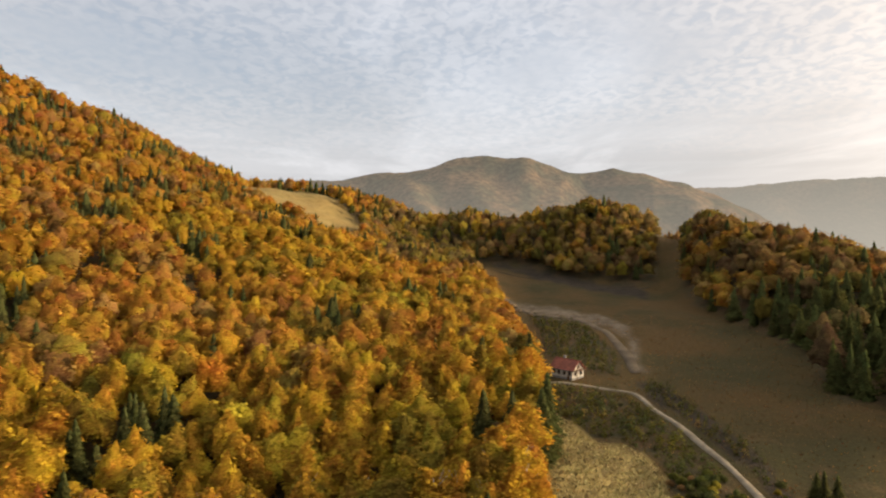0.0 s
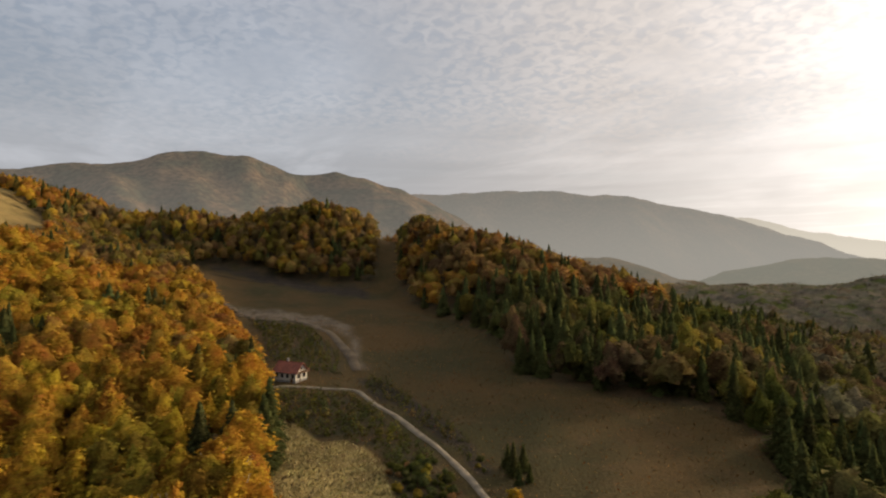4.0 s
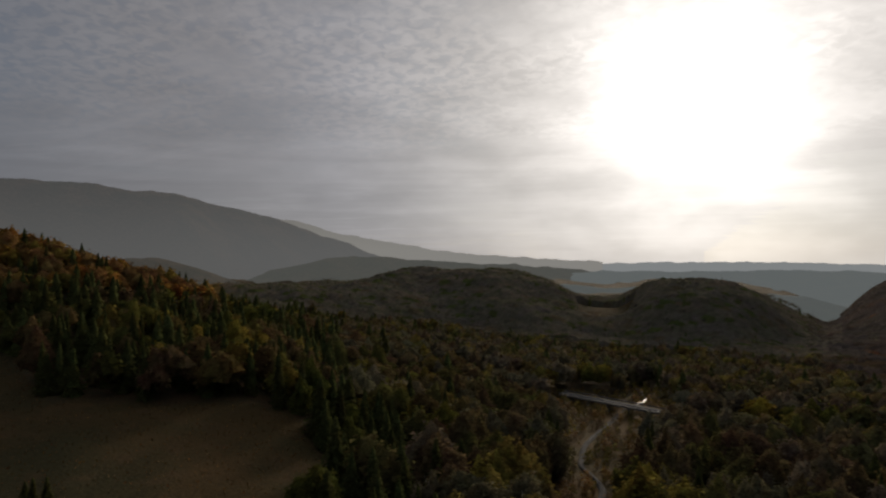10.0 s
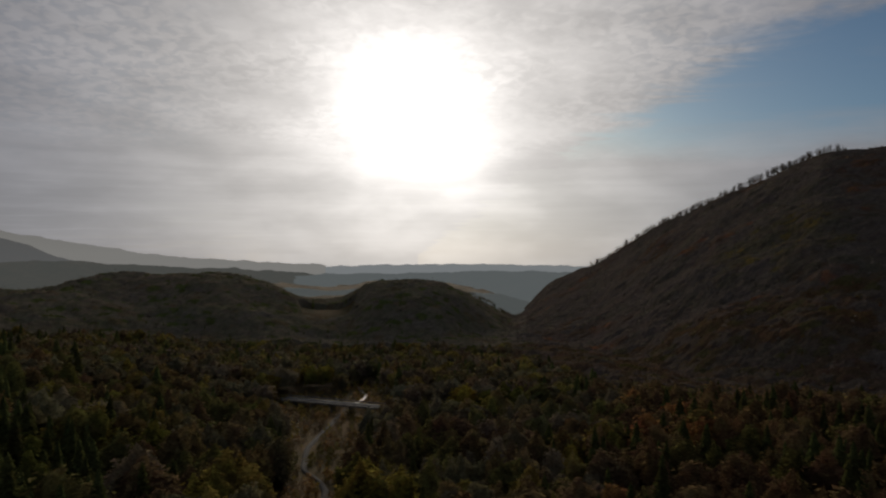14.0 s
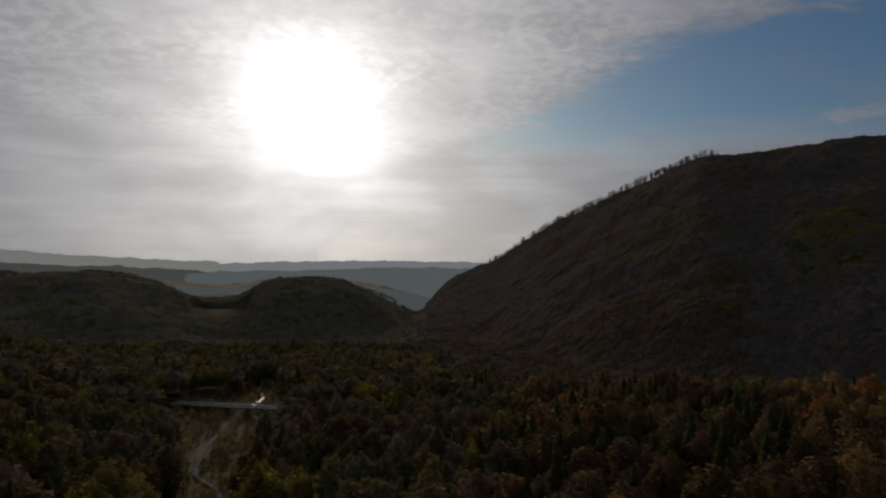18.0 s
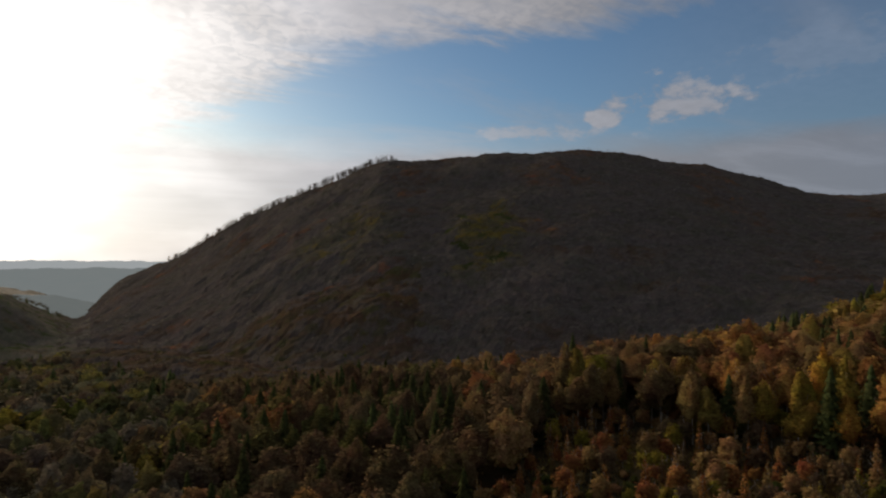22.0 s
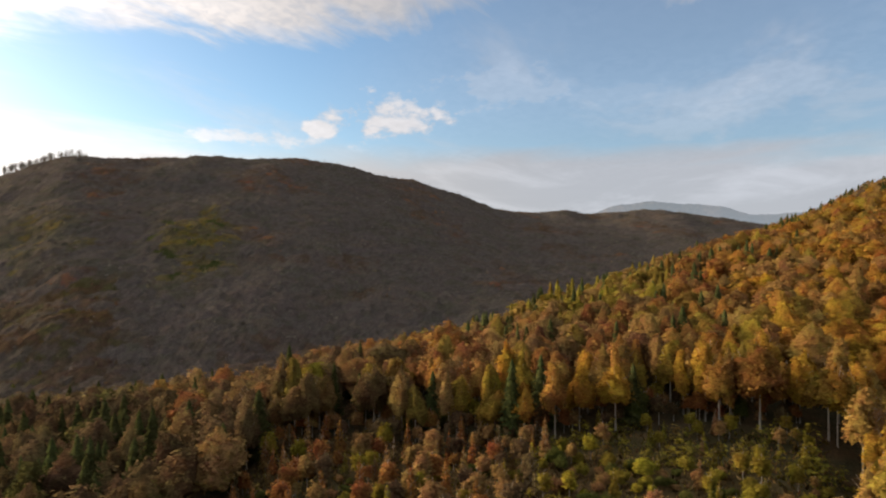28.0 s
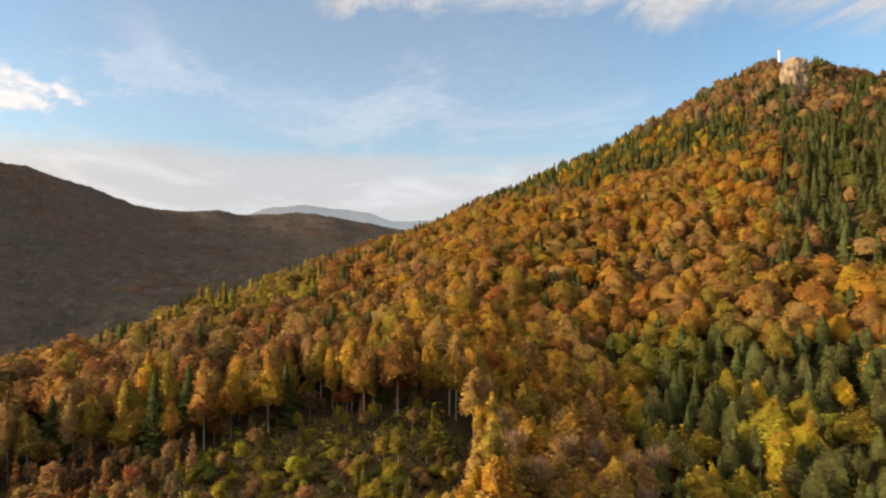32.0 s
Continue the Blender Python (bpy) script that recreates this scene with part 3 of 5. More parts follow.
def broadleaf(seed, clumps, size, base=0.3, wide=0.22, lobes=26):
    """A crown for a tree one unit high: many uneven lobes on an egg-shaped head, open in places."""
    r = np.random.default_rng(seed)
    f = np.linspace(0.03, 0.98, lobes) + r.uniform(-0.03, 0.03, lobes)
    h = base + (0.96 - base) * f
    reach = wide * np.sqrt(np.clip(1 - ((f - 0.42) / 0.62) ** 2, 0.02, 1)) * r.uniform(0.7, 1.12, lobes)
    ang = np.arange(lobes) * 2.4 + r.uniform(-0.6, 0.6, lobes)
    off = reach * r.uniform(0.45, 0.85, lobes)
    lc = np.stack([np.cos(ang) * off, np.sin(ang) * off, h], -1)
    lr = r.uniform(0.28, 0.5, lobes) * wide
    pick = r.choice(lobes, clumps, p=lr ** 2 / (lr ** 2).sum())
    u = r.normal(0, 1, (clumps, 3))
    u[:, 2] = u[:, 2] * 0.9 + 0.2
    u /= np.linalg.norm(u, axis=1, keepdims=True)
    c = lc[pick] + u * lr[pick, None] * r.uniform(0.5, 1.0, (clumps, 1)) * (1, 1, 1.15)
    out = c - (0, 0, base + 0.35 * (1 - base))
    out /= np.linalg.norm(out, axis=1, keepdims=True) + 1e-6
    return leaf_cloud(r, c, size * r.uniform(0.55, 1.3, clumps), u * 0.45 + out * 0.95, 0.8)


def conifer(seed, clumps, size, wide=0.125, base=0.1):
    """A spruce crown one unit high: drooping tiers, wider below, with a thin top."""
    r = np.random.default_rng(seed)
    tiers = 17
    f = np.sqrt(r.uniform(0, 1, clumps))
    k = np.clip(np.round((1 - f) * tiers) / tiers + r.normal(0, 0.014, clumps), 0, 1)
    h = base + (1 - base) * k
    reach = (1 - k) ** 0.85 * wide * r.uniform(0.35, 1.05, clumps)
    a = r.uniform(0, 6.283, clumps)
    a += 0.35 * np.sin(a * 5 + k * 40)
    c = np.stack([np.cos(a) * reach, np.sin(a) * reach, h - reach * 0.35 + 0.01], -1)
    o = np.stack([np.cos(a) * 0.6, np.sin(a) * 0.6, np.full(clumps, 0.9)], -1)
    return leaf_cloud(r, c, size * r.uniform(0.6, 1.3, clumps) * (0.55 + 0.6 * (1 - k)), o)


BALLS = {}


def ball(level):
    """Points and triangles of an even sphere."""
    if level not in BALLS:
        bm = bmesh.new()
        bmesh.ops.create_icosphere(bm, subdivisions=level, radius=1)
        BALLS[level] = (np.array([p.co[:] for p in bm.verts]), np.array([[q.index for q in t.verts] for t in bm.faces]))
        bm.free()
    return BALLS[level]


def normals_of(v, f):
    fn = np.cross(v[f[:, 1]] - v[f[:, 0]], v[f[:, 2]] - v[f[:, 0]])
    out = np.zeros_like(v)
    for k in range(3):
        np.add.at(out, f[:, k], fn)
    return out / (np.linalg.norm(out, axis=1, keepdims=True) + 1e-9)


def dome(seed, level, base, wide, lumps=9, rough=0.1, cut=-0.55, lump=0.34, top=0.84, taper=0.0):
    """The leafy body of a crown one unit high: an egg with uneven boughs, closed above and open below."""
    r = np.random.default_rng(seed)
    v, f = ball(level)
    q = r.normal(0, 1, (lumps, 3))
    q[:, 2] = np.abs(q[:, 2]) * 0.9 - 0.15
    q /= np.linalg.norm(q, axis=1, keepdims=True)
    size, sharp = r.uniform(0.4, 1, lumps) * lump, r.uniform(6, 16, lumps)
    swell = (np.exp(-sharp * (1 - v @ q.T)) * size).max(1)
    rad = 0.92 - 0.55 * lump + swell + r.normal(0, rough, len(v))
    high = (1 - base) / 2
    p = v * rad[:, None] * (wide, wide, high) * (1, 1, 0.98) + (r.uniform(-0.02, 0.02), r.uniform(-0.02, 0.02), base + high)
    p[:, 2] *= top
    p[:, :2] *= (1 - taper * np.clip(v[:, 2], 0, 1))[:, None] + taper * 0.4
    f = f[(v[f].mean(1)[:, 2] > cut)]
    soft = normals_of(p, f) * 0.42 + (0, 0, 0.85)
    return p, f, soft / np.linalg.norm(soft, axis=1, keepdims=True)


def leafy(seed, core, base, wide, leaves, size, lumps=16, rough=0.17, r_lump=0.62):
    """A broadleaf crown one unit high: an uneven mass of boughs, clothed all over in layered sprays of leaves."""
    p, f, soft = dome(seed + 10, core, base, wide, lumps, rough, -0.5, r_lump, 0.93, 0.45)
    r = np.random.default_rng(seed)
    a, b, c = p[f[:, 0]], p[f[:, 1]], p[f[:, 2]]
    face_n = np.cross(b - a, c - a)
    area = np.linalg.norm(face_n, axis=1)
    face_n /= area[:, None] + 1e-9
    pick = r.choice(len(f), leaves, p=area / area.sum())
    u, v = r.uniform(0, 1, (2, leaves, 1))
    u, v = np.where(u + v > 1, 1 - u, u), np.where(u + v > 1, 1 - v, v)
    lift = size * np.where(r.uniform(0, 1, (leaves, 1)) < 0.3, r.uniform(0.6, 2.4, (leaves, 1)), r.uniform(-0.2, 1.0, (leaves, 1)))
    spot = a[pick] + u * (b - a)[pick] + v * (c - a)[pick] + face_n[pick] * lift
    return joined((p, f, soft), leaf_cloud(r, spot, size * r.uniform(0.6, 1.35, leaves), face_n[pick], 1.1))


def joined(*bits):
    vs, fs, ns, count = [], [], [], 0
    for v, f, n in bits:
        vs.append(v), fs.append(f + count), ns.append(n)
        count += len(v)
    return np.concatenate(vs), np.concatenate(fs), np.concatenate(ns)


def spire(seed, tiers, sides, wide, base=0.06):
    """A spruce one unit high as stacked drooping skirts with ragged hems and a thin tip."""
    r = np.random.default_rng(seed)
    vs, fs, ns, count = [], [], [], 0
    for k in range(tiers):
        lo = base + (1 - base) * (k / tiers) ** 1.1
        hi = min(lo + (1 - base) / tiers * 1.9, 1.0) if k < tiers - 1 else 1.0
        w = wide * (1 - (lo - base) / (1 - base)) ** 0.9 + 0.012
        a = np.arange(sides) * 6.283 / sides + r.uniform(0, 6.28)
        rad = w * np.where(np.arange(sides) % 2, 0.62, 1.05) * r.uniform(0.8, 1.15, sides)
        hem = np.stack([np.cos(a) * rad, np.sin(a) * rad, lo - rad * 0.3 + r.uniform(-0.015, 0.015, sides)], -1)
        v = np.r_[hem, [[r.uniform(-0.006, 0.006), r.uniform(-0.006, 0.006), hi]]]
        f = np.stack([np.arange(sides), (np.arange(sides) + 1) % sides, np.full(sides, sides)], -1)
        nv = np.r_[np.stack([np.cos(a), np.sin(a), np.full(sides, 0.75)], -1), [[0, 0, 1]]]
        vs.append(v), fs.append(f + count), ns.append(nv / np.linalg.norm(nv, axis=1, keepdims=True))
        count += len(v)
    return np.concatenate(vs), np.concatenate(fs), np.concatenate(ns)


def pole(points, radii, sides=6):
    """A tapered, bending stem along points."""
    v, q = [], []
    for (x, y, z), rad in zip(points, radii):
        for k in range(sides):
            a = 6.283 * k / sides
            v.append((x + rad * math.cos(a), y + rad * math.sin(a), z))
    for i in range(len(points) - 1):
        for k in range(sides):
            j = (k + 1) % sides
            q.append((i * sides + k, i * sides + j, (i + 1) * sides + j, (i + 1) * sides + k))
    return np.array(v, float), np.array(q)


def stem(seed, high=0.85, thick=0.013, boughs=7, sides=6):
    r = np.random.default_rng(seed)
    bend = r.uniform(-0.03, 0.03, 2)
    z = np.linspace(-0.03, high, 6)
    pts = np.stack([bend[0] * z ** 2, bend[1] * z ** 2, z], -1)
    vs, qs = [], []
    v, q = pole(pts, thick * (1 - 0.8 * np.linspace(0, 1, 6)) * np.array([1.35, 1, 1, 1, 1, 1]), sides)
    vs.append(v), qs.append(q)
    count = len(v)
    for k in range(boughs):
        h, a, out = r.uniform(0.36, 0.75), r.uniform(0, 6.28), r.uniform(0.10, 0.2)
        t = np.linspace(0, 1, 4)
        p = np.stack([math.cos(a) * out * t, math.sin(a) * out * t, h + t * r.uniform(0.08, 0.2) + 0.03 * t ** 2], -1)
        v, q = pole(p, thick * 0.45 * (1 - 0.8 * t), 4)
        vs.append(v), qs.append(q + count)
        count += len(v)
    return np.concatenate(vs), np.concatenate(qs)


COLOURS = {
    "gold": (0.44, 0.258, 0.03), "amber": (0.435, 0.222, 0.03), "orange": (0.415, 0.18, 0.034), "rust": (0.33, 0.143, 0.047), "brown": (0.315, 0.182, 0.07),
    "olive": (0.23, 0.178, 0.03), "lime": (0.32, 0.26, 0.035), "green": (0.10, 0.105, 0.026), "spruce": (0.08, 0.083, 0.028), "larch": (0.25, 0.19, 0.03),
    "dun": (0.19, 0.15, 0.11), "pine": (0.095, 0.105, 0.036), "bare": (0.15, 0.125, 0.10), "umber": (0.165, 0.14, 0.118), "heath": (0.13, 0.122, 0.08),
    # dark copper: leaf brown with the shade of backlit woods painted in
    "copper": (0.145, 0.094, 0.048), "young_pine": (0.135, 0.13, 0.045),
    "straw": (0.55, 0.44, 0.21), "hay": (0.24, 0.16, 0.075)}
CONIFERS = ("spruce", "pine")


def plan_woods(lo, hi, gap, r, keep=1.0):
    """Tree places on a jittered grid between two distances, where the plan has woods."""
    n = int(hi / gap) + 1
    i, j = np.meshgrid(np.arange(-n, n + 1), np.arange(-n, n + 1))
    x = (i + 0.5 * (j % 2) + r.uniform(-0.46, 0.46, i.shape)) * gap
    y = (j * 0.87 + r.uniform(-0.46, 0.46, i.shape)) * gap
    x, y = x.ravel(), y.ravel()
    dist, az = np.hypot(x, y), np.degrees(np.arctan2(x, y))
    ok = (dist > lo) & (dist <= hi) & (az > -129) & (az < 141)
    for zone in BARRENS:
        ok &= ~inside(x, y, zone)
    ok &= (r.uniform(0, 1, len(x)) < keep) & ~((dist > 1100) & (az < 5))
    x, y, dist, az = x[ok], y[ok], dist[ok], az[ok]
    z = ground_z(x, y)
    # thin out what lies behind the crests
    el = np.degrees(np.arctan2(z + 14 - EYE[2], dist))
    seen = np.ones(len(x), bool)
    for f in np.linspace(0.2, 0.97, 24):
        g = ground_z(x * f, y * f)
        seen &= np.degrees(np.arctan2(g + 8 - EYE[2], dist * f)) < el + 0.6
    ok = seen | (r.uniform(0, 1, len(x)) < 0.15)
    return x[ok], y[ok], z[ok], dist[ok], az[ok]


def species(x, y, z, dist, az, r):
    """The kind of each tree by where it stands."""
    n = len(x)
    patch, patch2 = wave(x, y, 75, 21) + 0.4 * wave(x, y, 30, 23), wave(x, y, 140, 22)
    roll = r.uniform(0, 1, n)
    out = np.full(n, "amber", dtype=object)

    def draw(mask, names, shares):
        c = np.cumsum(np.array(shares) / sum(shares))
        out[mask] = np.array(names, dtype=object)[np.searchsorted(c, roll[mask])]

    left = az < -74
    draw(left, ["gold", "amber", "orange", "olive", "lime", "rust", "brown", "spruce"], [12, 32, 21, 13, 4, 6, 9, 3])
    draw(left & (patch2 > 0.25), ["gold", "lime", "olive", "amber", "green"], [20, 8, 20, 46, 6])
    draw(left & (patch2 < -0.5), ["amber", "orange", "brown", "rust", "gold"], [40, 32, 10, 9, 9])
    draw(left & (patch > 0.8), ["spruce", "green", "olive"], [80, 12, 8])
    draw((az < -118) & (dist > 210) & (dist < 340) & (patch2 > -0.4), ["spruce", "green"], [80, 20])
    draw(left & (dist > 420), ["amber", "orange", "brown", "rust", "gold", "spruce", "olive"], [26, 26, 16, 8, 10, 10, 4])
    draw(left & (dist > 420) & (patch > 0.7), ["spruce", "green"], [88, 12])
    grove = (az >= -92) & (az < -64) & (dist > 400) & (dist < 800)
    draw(grove, ["brown", "olive", "amber", "gold", "green", "spruce", "copper"], [26, 18, 12, 6, 12, 10, 16])
    pines = (az >= -64) & (az < -30)
    draw(pines, ["spruce", "pine", "green", "copper", "olive"], [36, 32, 12, 14, 6])
    draw(pines & (az < -40) & (dist > np.interp(az, [-64, -52, -40, -30], [330, 320, 330, 420])), ["brown", "copper", "olive", "orange", "spruce", "amber"], [30, 22, 18, 8, 14, 8])
    sunny = (az >= -30) & (az < 20)
    draw(sunny, ["copper", "dun", "heath", "green", "olive", "spruce"], [36, 10, 18, 18, 8, 10])
    draw((az + 5 * patch2 > -27) & (az < 20) & (dist > 240 + 30 * patch), ["olive", "heath", "dun", "green", "copper", "pine"], [14, 26, 14, 12, 24, 10])
    draw((az > -36) & (az < -22) & (dist < 190), ["spruce", "pine", "green"], [40, 45, 15])
    right = (az >= 20)
    draw(right, ["brown", "rust", "copper", "orange", "amber", "olive", "pine", "spruce"], [15, 29, 30, 9, 1, 6, 6, 4])
    # near woods towards the sun: darker leaf colours stand in for their shade
    draw(right & (az < 64), ["copper", "rust", "olive", "spruce", "brown"], [54, 10, 6, 10, 20])
    draw(right & (az < 44), ["copper", "spruce", "green", "rust"], [58, 28, 10, 4])
    draw(right & (az > 92), ["amber", "orange", "gold", "brown", "olive", "lime", "rust", "spruce", "green"], [18, 22, 3, 29, 11, 3, 9, 2, 3])
    draw(right & (patch > 0.95), ["spruce", "pine", "green", "olive"], [50, 34, 8, 8])
    crest = right & (az > 62) & (az < 88) & (dist > 255) & (dist < 420)
    draw(crest, ["larch", "olive", "pine", "brown"], [38, 22, 24, 16])
    draw((az > 50) & (az < 104) & (dist < 235) & (patch > 0.95), ["pine", "brown", "olive"], [45, 40, 15])
    draw(right & (az > 95) & (dist > 540 + 60 * patch2), ["brown", "rust", "dun", "copper"], [52, 16, 20, 12])
    draw(right & (az > 95) & (dist > 540) & (patch > 0.2) & (dist < 820), ["spruce", "pine", "brown"], [60, 16, 24])
    draw(right & (az > 95) & (dist > 480) & (patch > 0.35) & (dist < 800), ["spruce", "pine", "brown"], [70, 12, 18])
    high = np.degrees(np.arctan2(z - EYE[2], dist))
    band = (az > 101) & (az < 125) & (high < np.interp(az, [101, 110, 119, 125], [7.0, 8.5, 11.2, 11.6]) + 0.5 * patch) & (high > np.interp(az, [101, 110, 119, 125], [4.2, 5.4, 7.4, 8.0]) + 0.5 * patch)
    draw(band, ["spruce", "pine", "amber", "olive"], [66, 16, 10, 8])
    draw((az > 127) & (high > -2 + 2 * patch) & (high < 12 - 2 * patch2), ["spruce", "pine", "green", "brown"], [56, 22, 10, 12])
    draw((az > 97) & (dist < 200), ["brown", "amber", "gold", "olive", "orange"], [46, 18, 3, 12, 21])
    draw((az > 116) & (dist < 230), ["young_pine", "pine", "green", "gold", "olive", "lime"], [50, 20, 10, 7, 8, 5])
    humps = (az > -40) & (az < 12) & (dist > 560)
    draw(humps, ["umber", "heath", "dun", "copper", "pine"], [22, 46, 16, 6, 10])
    mount = on_mount(dist, az)
    draw(mount, ["umber", "heath", "dun"], [70, 18, 12])
    draw(mount & (patch2 < -0.5), ["umber", "copper", "dun", "rust"], [56, 24, 16, 4])
    draw(mount & (dist < 560) & (az < 40), ["copper", "green", "umber"], [46, 14, 40])
    green_patch = ((az - 46) / 3.6) ** 2 + ((dist - 640) / 110) ** 2 + 0.5 * patch
    draw(mount & (green_patch < 0.8), ["heath", "olive", "larch", "pine", "umber"], [36, 12, 20, 10, 22])
    lower_patch = ((az - 33) / 5) ** 2 + ((dist - 690) / 90) ** 2 + 0.5 * patch
    draw(mount & (lower_patch < 0.8), ["heath", "olive", "dun", "umber"], [46, 16, 14, 24])
    north = (az < -50) & (dist > 1100)
    draw(north, ["brown", "dun", "rust", "amber", "spruce", "olive"], [36, 24, 14, 10, 10, 6])
    return out


def on_mount(dist, az):
    """The big leafless mountain beyond the near crests."""
    return (az > 10.8) & (az < 98) & (dist > np.interp(az, CREST[0], CREST[1]) + 25) & (dist > 300)


def fine_woods(dist, az):
    """The far slopes whose crowns merge into one fine texture."""
    return on_mount(dist, az) | ((az > -46) & (az < 12) & (dist > 560))


def tint_of(kinds, r):
    base = np.array([COLOURS[k] for k in kinds])
    return np.clip(base * np.where(np.isin(kinds, ["umber", "bare", "heath"])[:, None], r.uniform(0.92, 1.08, (len(base), 1)), r.uniform(0.85, 1.16, (len(base), 1))) * r.uniform(0.97, 1.03, base.shape), 0, 1)


def stand_tints(x, y, kinds, r, cell=26.0, share=0.5):
    """Each tree's colour; broadleaf trees take on part of the mean colour of their stand."""
    own = tint_of(kinds, r)
    soft = ~np.isin(kinds, CONIFERS + ("young_pine",))
    key = np.floor(x / cell + 0.4 * np.sin(y / cell)).astype(int) * 1000 + np.floor(y / cell + 0.4 * np.sin(x / cell)).astype(int)
    _, at = np.unique(key, return_inverse=True)
    n = at.max() + 1
    count = np.bincount(at, soft, n) + 1e-9
    mean = np.stack([np.bincount(at, own[:, c] * soft, n) / count for c in range(3)], -1)[at]
    return np.where(soft[:, None], own * (1 - share) + mean * share, own)


def wood(name, label, x, y, z, kinds, tall, templates, r, share=0.5):
    """Many trees in one mesh."""
    if not len(x):
        return
    tints = stand_tints(x, y, kinds, r, 26.0, share)
    cone = np.isin(kinds, CONIFERS) | (kinds == "larch")
    vs, fs, cs, ns, count = [], [], [], [], 0
    for is_cone, group in ((False, templates[0]), (True, templates[1])):
        which = r.integers(0, len(group), len(x))
        for k, (v, f, nv) in enumerate(group):
            m = np.where((cone == is_cone) & (which == k))[0]
            if not len(m):
                continue
            a, s = r.uniform(0, 6.283, len(m)), tall[m]
            wd = s * r.uniform(0.75, 1.4, len(m)) * np.where(kinds[m] == "young_pine", 0.62, 1.0)
            calm_n = np.full((len(m), 1), 0.35 if share > 0.7 else 0.8)
            ca, sa = np.cos(a)[:, None], np.sin(a)[:, None]
            X = x[m, None] + (v[:, 0] * ca - v[:, 1] * sa) * wd[:, None]
            Y = y[m, None] + (v[:, 0] * sa + v[:, 1] * ca) * wd[:, None]
            Z = z[m, None] + v[:, 2] * s[:, None]
            vs.append(np.stack([X, Y, Z], -1).reshape(-1, 3))
            fs.append((f[None] + (np.arange(len(m)) * len(v))[:, None, None]).reshape(-1, 3) + count)
            ns.append(np.stack([(nv[:, 0] * ca - nv[:, 1] * sa) * calm_n, (nv[:, 0] * sa + nv[:, 1] * ca) * calm_n, nv[:, 2] * calm_n + 1 - calm_n], -1).reshape(-1, 3))
            ns[-1] /= np.linalg.norm(ns[-1], axis=1, keepdims=True) + 1e-9
            cs.append(np.repeat(np.c_[tints[m], np.ones(len(m))], len(v), 0))
            count += len(m) * len(v)
    ob = new(name, fill(name, np.concatenate(vs), np.concatenate(fs), np.concatenate(ns), [LEAF_WOOD], np.concatenate(cs)))
    tagged(ob, label, "woodland", kind="stuff")


def heights(kinds, r):
    cone = np.isin(kinds, CONIFERS)
    return np.where(cone, r.uniform(12, 18, len(kinds)), r.uniform(11.8, 18.0, len(kinds)))


# near trees, each a thing of its own
rw = np.random.default_rng(31)
NEAR = plan_woods(92, 270, 7.2, rw)
kn = species(*NEAR, rw)
hn = heights(kn, rw)
cone_n = np.isin(kn, CONIFERS)
order = np.argsort(NEAR[3] - np.where((NEAR[4] > 50) & (NEAR[4] < 104), 60, 0))
single = np.zeros(len(kn), bool)
single[[i for i in order if not cone_n[i]][:300]] = True
single[[i for i in order if cone_n[i]][:150]] = True

CROWN_B = [fill("crown", *leafy(100 + k, 2, 0.14, 0.255, 1000, 0.028, 26), mats=[LEAF_THING]) for k in range(8)]
CROWN_S = [fill("crown", *leafy(150 + k, 2, 0.12, 0.165, 800, 0.026, 30), mats=[LEAF_THING]) for k in range(8)]
CROWN_C = [fill("crown", *joined(spire(205 + k, 13, 13, 0.15), conifer(200 + k, 900, 0.027, 0.21)), mats=[LEAF_THING]) for k in range(4)]
STEM_B = [fill("trunk", *stem(300 + k), mats=[BARK]) for k in range(4)]
STEM_C = [fill("trunk", *stem(400 + k, 0.9, 0.012, 0), mats=[BARK_DARK]) for k in range(2)]
WORDS = {"gold": "golden yellow", "amber": "amber orange", "orange": "deep orange", "rust": "rust red", "brown": "coppery brown", "olive": "olive green turning",
         "lime": "yellow-green", "green": "still green", "spruce": "dark green", "larch": "yellowing", "dun": "dull brown half-bare", "pine": "mid green", "copper": "dark copper", "umber": "grey-brown leafless", "heath": "dull olive-brown", "young_pine": "fresh green"}


def single_tree(x, y, z, kind, tall, r, tint=None):
    cone, slim = kind in CONIFERS, x > 60 and y > -60
    young = kind == "young_pine"
    root = new("spruce_tree" if cone else "pine_tree" if young else "beech_tree")
    fat = 0.9 if young else 1.2 if cone else 1.0
    tall *= 0.85 if young else 1.0
    root.location, root.scale, root.rotation_euler = (x, y, z - 0.2), (fat * tall * r.uniform(0.8, 1.35), fat * tall * r.uniform(0.8, 1.35), tall * (r.uniform(1.0, 1.35) if slim else 1)), (0, 0, r.uniform(0, 6.28))
    root.empty_display_size = 0.1
    trunk = new("trunk", (STEM_C if cone else STEM_B)[r.integers(0, 2 if cone else 4)])
    crown = new("crown", (CROWN_C if cone else CROWN_S if young or slim and r.uniform() < 0.85 else CROWN_B)[r.integers(0, 4 if cone else 8)])
    trunk.parent = crown.parent = root
    crown.color = (*(tint_of([kind], r)[0] if tint is None else tint), 1)
    what = "spruce with drooping boughs on the wooded slope" if cone else "beech crown in autumn leaf on the wooded slope"
    what = "young pine with feathery crown on the lower slope" if young else what
    tagged(root, f"{WORDS[kind]} {what}", "tree", "spruces of the near wood" if cone else "young pines of the near wood" if young else "beeches of the near wood")


near_tints = stand_tints(NEAR[0], NEAR[1], kn, rw)
for i in np.where(single)[0]:
    single_tree(*(float(NEAR[c][i]) for c in range(3)), kn[i], float(hn[i]), rw, near_tints[i])

